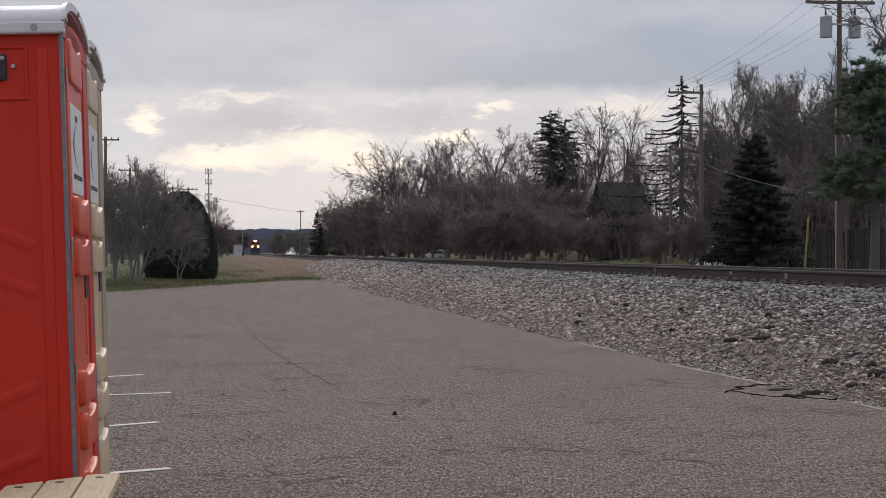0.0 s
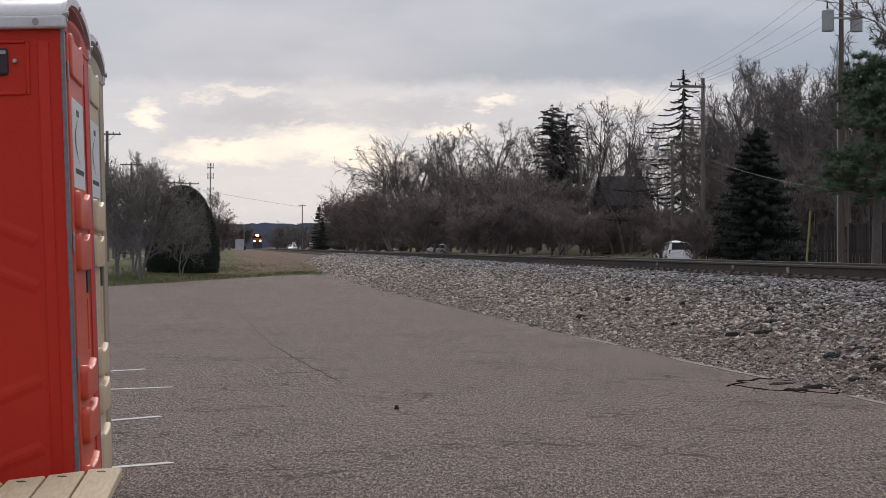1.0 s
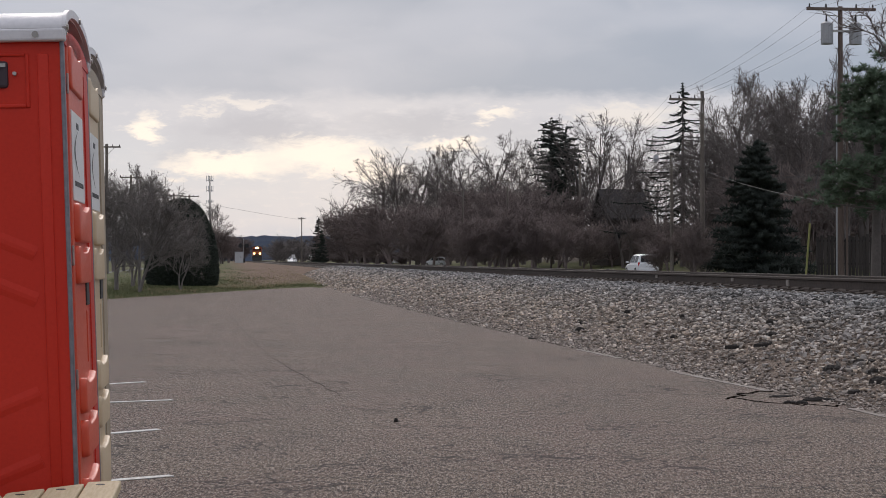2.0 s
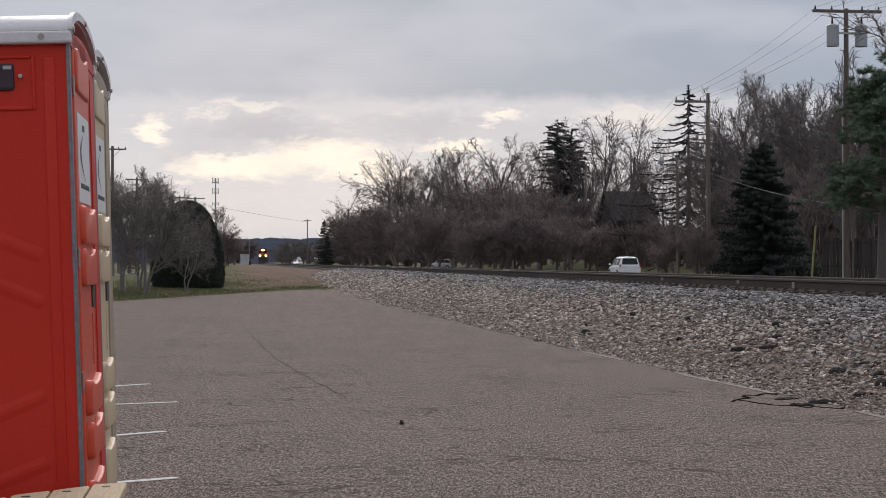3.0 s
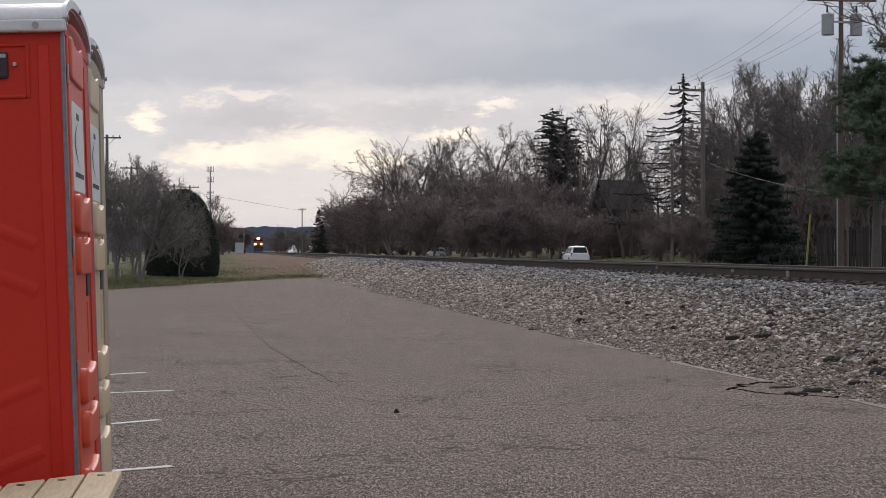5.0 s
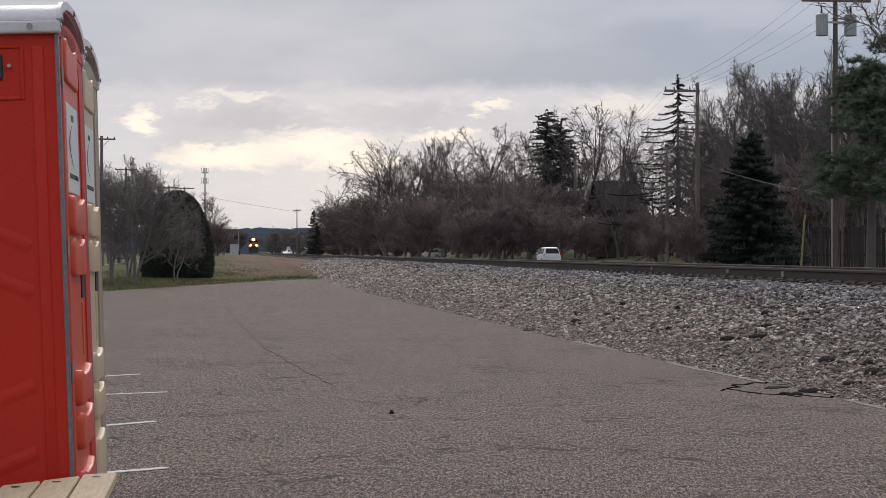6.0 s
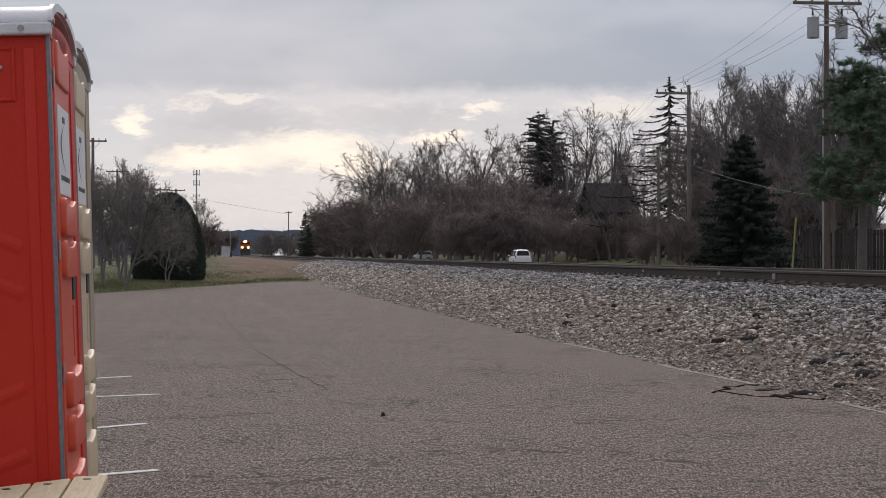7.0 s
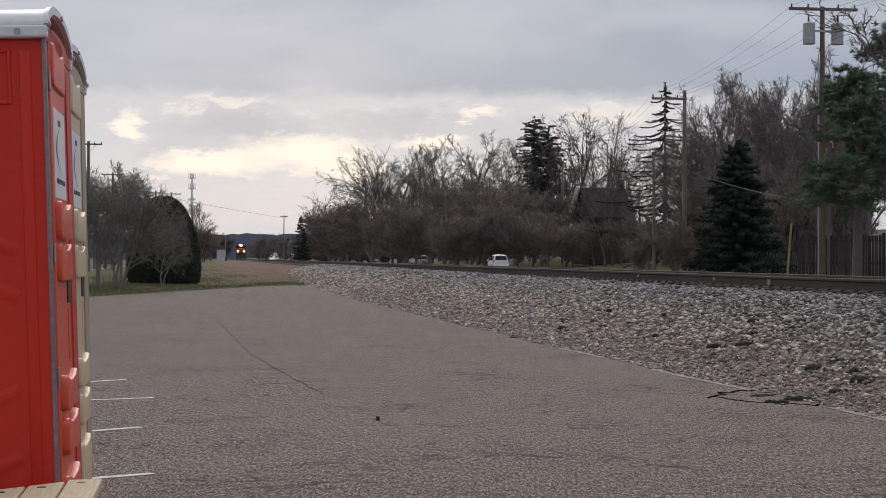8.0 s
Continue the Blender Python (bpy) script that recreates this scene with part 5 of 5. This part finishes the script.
def make_tufts():
    """Rough winter grass on the verge beyond the lot."""
    rng = random.Random(14)
    green, straw = [], []
    for _ in range(16000):
        x = rng.uniform(-9.5, 5.0)
        y = lot_edge(min(x, 4.5)) + abs(rng.gauss(0, 1)) * 22 + 0.2
        z = land(x, y)
        dry = noise.noise((x * 0.35, y * 0.12, 8)) + 0.22 * (x + 1.2) * sm(y - lot_edge(min(x, 4.5)), 4, 15)
        if dry > 0.45 and rng.random() < 0.6:
            continue
        tall = rng.uniform(0.03, 0.085)
        row = ((x, y, z - 0.01), (x + rng.gauss(0, 0.05), y + rng.gauss(0, 0.05), z + tall), rng.uniform(0.012, 0.03), 0)
        (straw if rng.random() < 0.22 + dry else green).append(row)
    for rows, mat, label in ((green, TUFT, "short rough green grass on the verge"), (straw, STRAW, "dry straw-coloured grass on the verge")):
        ob = new("grass", limbs_mesh("grass", rows, mat, 3))
        tagged(ob, label, "grass", kind="stuff")


make_tufts()


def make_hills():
    """Wooded ridge far down the line, the haze painted into its blue."""
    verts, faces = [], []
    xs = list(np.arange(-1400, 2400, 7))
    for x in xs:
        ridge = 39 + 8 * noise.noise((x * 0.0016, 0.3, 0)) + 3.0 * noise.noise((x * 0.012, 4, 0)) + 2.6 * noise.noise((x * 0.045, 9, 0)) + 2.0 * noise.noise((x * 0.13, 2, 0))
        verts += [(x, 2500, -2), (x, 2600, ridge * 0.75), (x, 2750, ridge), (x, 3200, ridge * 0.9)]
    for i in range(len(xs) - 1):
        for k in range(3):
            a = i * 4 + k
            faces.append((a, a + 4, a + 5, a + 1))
    tagged(raw("backdrop", verts, faces, FAR_HILL), "distant wooded ridge tinted blue for haze", "hill", kind="structure")


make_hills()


# ---------------------------------------------------------------- poles and wires
def utility_pole(x, y, top, label, mat=POLE, arm=2.4, arms=(0.35,), turn=0.0, lean=0.0, cans=False, r=0.15, shift=0.0):
    z = land(x, y) - 0.1
    p = thing("utility_pole", pose(x, y, z, 0, lean, turn), label, "utility pole", "utility poles")
    h = top - z
    part("shaft", rodded((0, 0, 0), (0, 0, h), r, r * 0.66, sides=12), mat, p)
    for drop in arms:
        a = part("crossarm", boxed(shift - arm / 2, shift + arm / 2, -0.16, -0.05, h - drop - 0.06, h - drop + 0.06, bevel=0.01), mat, p)
        for s in (-1, 1):
            part("brace", rodded((shift * 0.7 + s * arm * 0.28, -0.1, h - drop - 0.05), (0, -0.1, h - drop - 0.7), 0.018, sides=5), STEEL, a)
        for f in (-0.46, -0.22, 0.22, 0.46):
            part("insulator", rodded((shift + f * arm, -0.1, h - drop + 0.05), (shift + f * arm, -0.1, h - drop + 0.21), 0.04, 0.028), BLACK, a)
    if cans:
        for s in (-1, 1):
            c = bmesh.new()
            rod(c, (s * 0.60, -0.1, h - 1.55), (s * 0.60, -0.1, h - 0.72), 0.25, sides=18)
            rod(c, (s * 0.60, -0.1, h - 0.72), (s * 0.60, -0.1, h - 0.64), 0.25, 0.1, sides=18)
            can = part("transformer", c, CAN, p, "grey transformer can")
            part("bushing", rodded((s * 0.62, -0.1, h - 0.64), (s * 0.62, -0.1, h - 0.36), 0.045, 0.03), BLACK, can)
            part("bracket", boxed(min(0, s * 0.4), max(0, s * 0.4), -0.13, -0.07, h - 1.05, h - 0.97), STEEL, can)
        part("riser", rodded((0.2, -0.17, 0), (0.2, -0.17, h - 4.4), 0.045, sides=8), POLE_RED, p)
        part("riser", rodded((-0.22, -0.15, 0), (-0.22, -0.15, h - 2.0), 0.03, sides=8), CAN, p)
    return p


utility_pole(24.65, 66.4, 11.58, "tall reddish utility pole carrying two grey transformers", POLE_RED, 2.9, (0.12,), cans=True, r=0.14)
utility_pole(24.5, 86.2, 10.1, "weathered utility pole with one offset crossarm", POLE, 1.9, (0.45,), turn=0, r=0.14, shift=-0.85)
utility_pole(42.8, 205.0, 13.1, "weathered utility pole with a pale top", POLE, 0.7, (0.5,), r=0.2)
utility_pole(32.9, 200.0, 10.9, "street-side utility pole with a light crossarm", POLE, 1.9, (0.12,), r=0.13, shift=-0.8)
utility_pole(29.6, 215.0, 10.2, "street-side utility pole with a light crossarm", POLE, 2.5, (0.12,), r=0.14, shift=-1.0)
stub = utility_pole(35.0, 132.0, 9.8, "short dark wooden pole with a street lamp on an arm", POLE, 0.3, (0.2,), r=0.16)
lamp_arm = part("lamp_arm", rod(rodded((0, 0, 9.5), (-0.75, -0.1, 9.75), 0.035), (-0.75, -0.1, 9.75), (-1.3, -0.15, 9.6), 0.035), STEEL, stub)
part("lamp_head", rod(rodded((-1.3, -0.15, 9.62), (-1.3, -0.15, 9.3), 0.14, 0.26, sides=14), (-1.3, -0.15, 9.3), (-1.3, -0.15, 9.05), 0.24, 0.14, sides=14), CAN, lamp_arm, "pale bell-shaped lamp head")
for x, y, top, arm, lean in ((-9.8, 138.0, 10.6, 2.2, 0.0), (-10.5, 184.0, 10.4, 2.4, 0), (-9.7, 218.0, 10.3, 2.4, 0), (-7.6, 234.0, 10.4, 2.6, 0), (-5.6, 238.0, 10.4, 2.6, 0)):
    utility_pole(x, y, top, "dark wooden utility pole beside the side street", POLE, arm, (0.25,), lean=lean, r=0.17)
utility_pole(15.2, 363.0, 10.5, "far utility pole by the crossing", POLE, 1.6, (0.3,), r=0.14)


def cable(a, b, sag, r, label="thin overhead cable between poles"):
    """One four-sided tube along a sagging line."""
    a, b = Vector(a), Vector(b)
    n = 14
    pts = [a.lerp(b, i / n) - Vector((0, 0, sag * 4 * (i / n) * (1 - i / n))) for i in range(n + 1)]
    side = (b - a).cross(Vector((0, 0, 1))).normalized()
    bm = bmesh.new()
    loft(bm, [[p + side * r, p + Vector((0, 0, r)), p - side * r, p - Vector((0, 0, r))] for p in pts])
    tagged(new("cable", finish("cable", bm, WIRE)), label, "cable", "overhead cables")


for dx in (-1.33, -0.64, 0.64, 1.33):
    cable((24.65 + dx, 66.3, 11.6), (23.65 + dx * 0.65, 86.1, 9.9), 0.35, 0.006)
    cable((23.65 + dx * 0.65, 86.1, 9.9), (42.8 + dx * 0.2, 205.0, 12.6), 1.0, 0.006)
    cable((24.65 + dx, 66.3, 11.6), (24.2 + dx, 30.0, 12.0), 0.5, 0.006)
cable((24.5, 86.0, 5.95), (24.3, 66.3, 3.6), 0.2, 0.010)
cable((24.5, 86.0, 5.5), (30.0, 80.0, 5.6), 0.15, 0.008)
cable((-5.6, 238.0, 9.6), (15.2, 363.0, 9.9), 0.12, 0.02)


def make_guy():
    g = thing("guy_wire", pose(0, 0, 0), "yellow plastic guard on a slanting guy wire", "guy wire")
    part("guard", rodded((23.15, 66.4, 0.25), (23.35, 66.4, 2.75), 0.045), YELLOW, g)
    part("wire", rodded((23.35, 66.4, 2.75), (24.6, 66.4, 10.2), 0.012, sides=5), WIRE, g)


make_guy()


def make_tower():
    t = thing("cell_tower", pose(-6.8, 582.0, 0), "slim cell tower with three antenna rings", "tower")
    part("mast", rodded((0, 0, 0), (0, 0, 30), 0.36, 0.2), STEEL, t)
    for z in (29.3, 25.8, 22.0):
        ring = part("antenna_ring", boxed(-1.1, 1.1, -0.12, 0.12, z - 0.9, z - 0.75), STEEL, t)
        for x in (-1.05, -0.5, 0.5, 1.05):
            part("antenna", boxed(x - 0.11, x + 0.11, -0.3, -0.1, z - 1.2, z + 0.8 - 1.0 * (z < 23)), CABINET, ring)


make_tower()


def make_crossing():
    c = thing("signal_cabinet", pose(1.7, 326.0, land(1.7, 326)), "aluminium railway signal cabinet by the crossing", "cabinet")
    part("body", boxed(-0.8, 0.8, -0.6, 0.6, 0, 2.0, bevel=0.03), CABINET, c)
    part("lid", boxed(-0.87, 0.87, -0.67, 0.67, 2.0, 2.1, bevel=0.03), CABINET, c)
    part("door_handle", boxed(0.3, 0.36, -0.64, -0.6, 0.9, 1.2), BLACK, c)
    s = thing("crossing_signal", pose(2.6, 330.0, land(2.6, 330)), "dark crossing signal with paired flasher lamps", "crossing signal")
    part("mast", rodded((0, 0, 0), (0, 0, 4.6), 0.08), STEEL, s)
    for x in (-0.6, 0.6):
        part("flasher", rodded((x, -0.1, 3.3), (x, 0.05, 3.3), 0.42, sides=16), BLACK, s)
    part("lamp_arm", boxed(-0.7, 0.7, 0.05, 0.12, 3.25, 3.35), BLACK, s)
    part("base", boxed(-0.3, 0.3, -0.3, 0.3, 0, 0.8, bevel=0.03), BLACK, s)
    for x, y in ((16.2, 345.0), (18.0, 350.0), (11.9 + 1.8, 372.0)):
        p = thing("sign_post", pose(x, y, land(x, y)), "small white sign on a post by the crossing", "sign", "crossing signs")
        part("post", rodded((0, 0, 0), (0, 0, 2.1), 0.05), STEEL, p)
        part("sign_plate", boxed(-0.35, 0.35, -0.03, 0.0, 1.4, 2.1, bevel=0.01), STICKER, p)


make_crossing()


def make_house():
    h = thing("house", pose(45.3, 194.0, land(45.3, 194) + 0.0), "dark brown house with a shingled gable roof behind trees", "house")
    part("wall", boxed(-2.4, 2.4, -4, 4, 0, 5.6), SIDING, h)
    part("roof", prism(bmesh.new(), [(-4.6, 5.4), (0, 8.9), (4.6, 5.4), (4.6, 5.15), (0, 8.6), (-4.6, 5.15)], "x", -2.7, 2.7), SHINGLE, h)
    part("chimney", boxed(1.7, 2.4, -0.5, 0.4, 6.5, 9.9, bevel=0.02), SIDING, h)
    for x in (-1.8, 0.6):
        w = part("window", boxed(x, x + 1.1, -4.06, -3.98, 2.9, 4.3), GLASS, h)
        part("window_frame", boxed(x - 0.08, x + 1.18, -4.05, -4.0, 4.3, 4.4), SIDING, w)


make_house()


def make_fence():
    f = thing("board_fence", pose(0, 0, 0), "tall dark board fence behind the pines", "fence")
    bd = finish("board", boxed(-0.085, 0.085, -0.012, 0.012, 0, 2.5, bevel=0.004, segments=1), FENCE)
    rng = random.Random(31)
    for i in range(58):
        b = new("board", bd)
        x = 33.2 + i * 0.2
        b.parent, b.location = f, (x, 93.0 - i * 0.02, land(x, 93) + rng.uniform(-0.02, 0.05))
        b.scale = (1, 1, rng.uniform(0.96, 1.05))
    for i in range(5):
        x = 33.2 + i * 2.9
        part("post", boxed(x - 0.06, x + 0.06, 93.05, 93.17, land(x, 93), land(x, 93) + 2.5, bevel=0.01), FENCE, f)
    for z in (0.6, 1.9):
        part("fence_rail", boxed(33.1, 44.8, 92.95, 93.0, 1 + z - 0.6, 1 + z - 0.5), FENCE, f)


make_fence()


# ---------------------------------------------------------------- vehicles
def ring(y, w, z0, z1, crown=0.05, tuck=0.9):
    return [(-w * tuck, y, z0), (-w, y, z0 + 0.18), (-w, y, z1 - 0.12), (-w * 0.93, y, z1), (0, y, z1 + crown), (w * 0.93, y, z1), (w, y, z1 - 0.12), (w, y, z0 + 0.18), (w * tuck, y, z0)]


def cabin(y, w, wt, z0, z1):
    return [(-w, y, z0), (-wt, y, z1 - 0.06), (-wt * 0.9, y, z1), (0, y, z1 + 0.03), (wt * 0.9, y, z1), (wt, y, z1 - 0.06), (w, y, z0)]


def make_suv(m, label, group=""):
    """White wagon-bodied car; it drives towards +y, the tail at -y."""
    c = thing("car", m, label, "car", group)
    part("body", loft(bmesh.new(), [ring(-2.22, 0.80, 0.42, 0.95), ring(-2.12, 0.88, 0.30, 1.02), ring(-1.2, 0.91, 0.27, 1.03), ring(0.6, 0.91, 0.27, 1.0), ring(1.5, 0.89, 0.28, 0.92), ring(2.1, 0.83, 0.32, 0.80), ring(2.3, 0.70, 0.42, 0.66)]), WHITE_CAR, c)
    roof = part("cabin", loft(bmesh.new(), [cabin(-2.12, 0.84, 0.80, 0.98, 1.06), cabin(-1.84, 0.86, 0.66, 0.98, 1.62), cabin(-0.9, 0.87, 0.68, 0.98, 1.70), cabin(0.1, 0.87, 0.66, 0.98, 1.66), cabin(1.15, 0.84, 0.76, 0.96, 1.0)]), WHITE_CAR, c)
    part("rear_window", loft(bmesh.new(), [[(-0.66, -2.15, 1.10), (0.66, -2.15, 1.10), (0.66, -2.06, 1.10), (-0.66, -2.06, 1.10)], [(-0.56, -1.945, 1.57), (0.56, -1.945, 1.57), (0.56, -1.85, 1.55), (-0.56, -1.85, 1.55)]]), GLASS, roof, "dark rear window")
    part("windscreen", loft(bmesh.new(), [[(-0.72, 1.10, 1.04), (0.72, 1.10, 1.04), (0.72, 1.03, 1.03), (-0.72, 1.03, 1.03)], [(-0.58, 0.22, 1.61), (0.58, 0.22, 1.61), (0.58, 0.16, 1.60), (-0.58, 0.16, 1.60)]]), GLASS, roof)
    for s in (-1, 1):
        for y0, y1 in ((-1.72, -0.95), (-0.85, -0.05), (0.05, 0.72)):
            hi1 = y1 if y1 < 0.5 else 0.3
            q = [(y0, 1.06), (y1, 1.06), (hi1, 1.56), (y0 + 0.05, 1.56)]
            def side_x(z):
                return 0.868 - (z - 0.98) * 0.30
            bm = bmesh.new()
            a = [bm.verts.new((s * (side_x(z) + 0.012), y, z)) for y, z in q]
            b = [bm.verts.new((s * (side_x(z) - 0.02), y, z)) for y, z in q]
            bm.faces.new(a)
            for i in range(4):
                j = (i + 1) % 4
                bm.faces.new((a[i], b[i], b[j], a[j]))
            part("side_window", bm, GLASS, roof)
        part("tail_lamp", boxed(s * 0.80 - 0.07, s * 0.80 + 0.07, -2.19, -2.08, 0.80, 1.08, bevel=0.02), TAIL, c, "red tail lamp")
        part("headlamp", boxed(s * 0.62 - 0.16, s * 0.62 + 0.16, 2.12, 2.24, 0.60, 0.74, bevel=0.02), GLASS, c)
        part("mirror", boxed(s * 1.0 - 0.1, s * 1.0 + 0.1, 0.75, 0.87, 1.02, 1.16, bevel=0.03), WHITE_CAR, c)
        for y in (-1.42, 1.42):
            w = part("wheel", rodded((s * 0.70, y, 0.34), (s * 0.92, y, 0.34), 0.34, sides=20), RUBBER, c)
            part("rim", rodded((s * 0.915, y, 0.34), (s * 0.93, y, 0.34), 0.22, sides=14), STEEL, w)
    part("bumper", boxed(-0.84, 0.84, -2.27, -2.14, 0.40, 0.66, bevel=0.05), WHITE_CAR, c)
    part("number_plate", boxed(-0.26, 0.26, -2.25, -2.20, 0.74, 0.88), STICKER, c)
    return c


car = make_suv(pose(28.3, 96.0, 0.14), "white station wagon driving away along the street")
car.scale = (0.9, 0.9, 0.9)
for x, y, turn in ((35.9, 296.0, 62.0), (39.6, 415.0, 20.0), (14.6, 402.0, 170.0)):
    make_suv(pose(x, y, land(x, y) if y < 400 or x > 20 else 0.4, 0, 0, turn), "white car parked far off among trees", "far parked cars")


def make_locomotive():
    """Diesel freight locomotive seen head on; it runs towards -y, its nose at y = 0."""
    L = thing("locomotive", pose(track_x(532.0), 532.0, RAIL_TOP), "orange and dark diesel locomotive with lit headlamps", "locomotive")
    part("frame", boxed(-1.5, 1.5, 0.4, 21.5, 1.15, 1.6, bevel=0.03), LOCO_DARK, L)
    part("plow", loft(bmesh.new(), [[(-1.45, 0.1, 0.12), (1.45, 0.1, 0.12), (1.45, 0.5, 0.12), (-1.45, 0.5, 0.12)], [(-1.45, 0.35, 1.15), (1.45, 0.35, 1.15), (1.45, 0.6, 1.15), (-1.45, 0.6, 1.15)]]), LOCO_DARK, L)
    nose = part("nose", boxed(-0.95, 0.95, 0.9, 2.6, 1.6, 3.15, bevel=0.12), LOCO_ORANGE, L, "orange short nose")
    part("nose_band", boxed(-0.96, 0.96, 0.885, 0.93, 1.7, 2.2), LOCO_DARK, nose)
    cab = part("cab", boxed(-1.5, 1.5, 2.5, 5.0, 1.6, 4.45, bevel=0.14), LOCO_ORANGE, L, "orange cab")
    for x0, x1 in ((-1.3, -0.45), (-0.38, 0.38), (0.45, 1.3)):
        part("cab_window", boxed(x0, x1, 2.46, 2.52, 3.3, 3.85, bevel=0.02), GLASS, cab)
    part("roof", boxed(-1.35, 1.35, 2.6, 5.0, 4.45, 4.62, bevel=0.06), LOCO_DARK, cab)
    part("hood", boxed(-0.95, 0.95, 5.0, 20.5, 1.6, 4.3, bevel=0.1), LOCO_ORANGE, L)
    part("radiator", boxed(-1.45, 1.45, 15.5, 20.0, 3.4, 4.6, bevel=0.1), LOCO_DARK, L)
    part("fuel_tank", boxed(-1.35, 1.35, 8, 14, 0.35, 1.15, bevel=0.1), LOCO_DARK, L)
    hl = part("headlight_housing", boxed(-0.40, 0.40, 2.36, 2.6, 3.92, 4.28, bevel=0.05), LOCO_DARK, L)
    for x in (-0.17, 0.17):
        part("headlight", rodded((x, 2.30, 4.10), (x, 2.37, 4.10), 0.29, sides=16), LAMP, hl, "lit headlamp")
    for x in (-0.88, 0.88):
        part("ditch_light", rodded((x, 0.28, 2.35), (x, 0.36, 2.35), 0.32, sides=16), LAMP_LOW, L, "lit ditch lamp")
        part("lamp_post", boxed(x - 0.06, x + 0.06, 0.36, 0.46, 1.5, 2.4), LOCO_DARK, L)
        part("handrail", rodded((x * 1.6, 0.5, 1.5), (x * 1.6, 0.5, 2.7), 0.03), CABINET, L)
    for y in (2.2, 4.2, 6.2, 15.4, 17.4, 19.4):
        for x in (-0.755, 0.755):
            part("wheel", rodded((x - 0.06, y, 0.53), (x + 0.06, y, 0.53), 0.53, sides=20), RAIL_RUST, L)
    return L


train = make_locomotive()


def motions():
    walk(train, [(t, pose(track_x(532.0 - 3.6 * t), 532.0 - 3.6 * t, RAIL_TOP)) for t in (0, 2, 4, 6, 8)])
    walk(car, [(t, pose(28.3, y, 0.14)) for t, y in ((0, 98.0), (1.5, 110.7), (2.9, 121.2), (3.5, 125.4), (4.5, 133.2), (5.9, 146.4), (6.5, 152.4), (7.2, 159.4), (8, 167.1))])


motions()
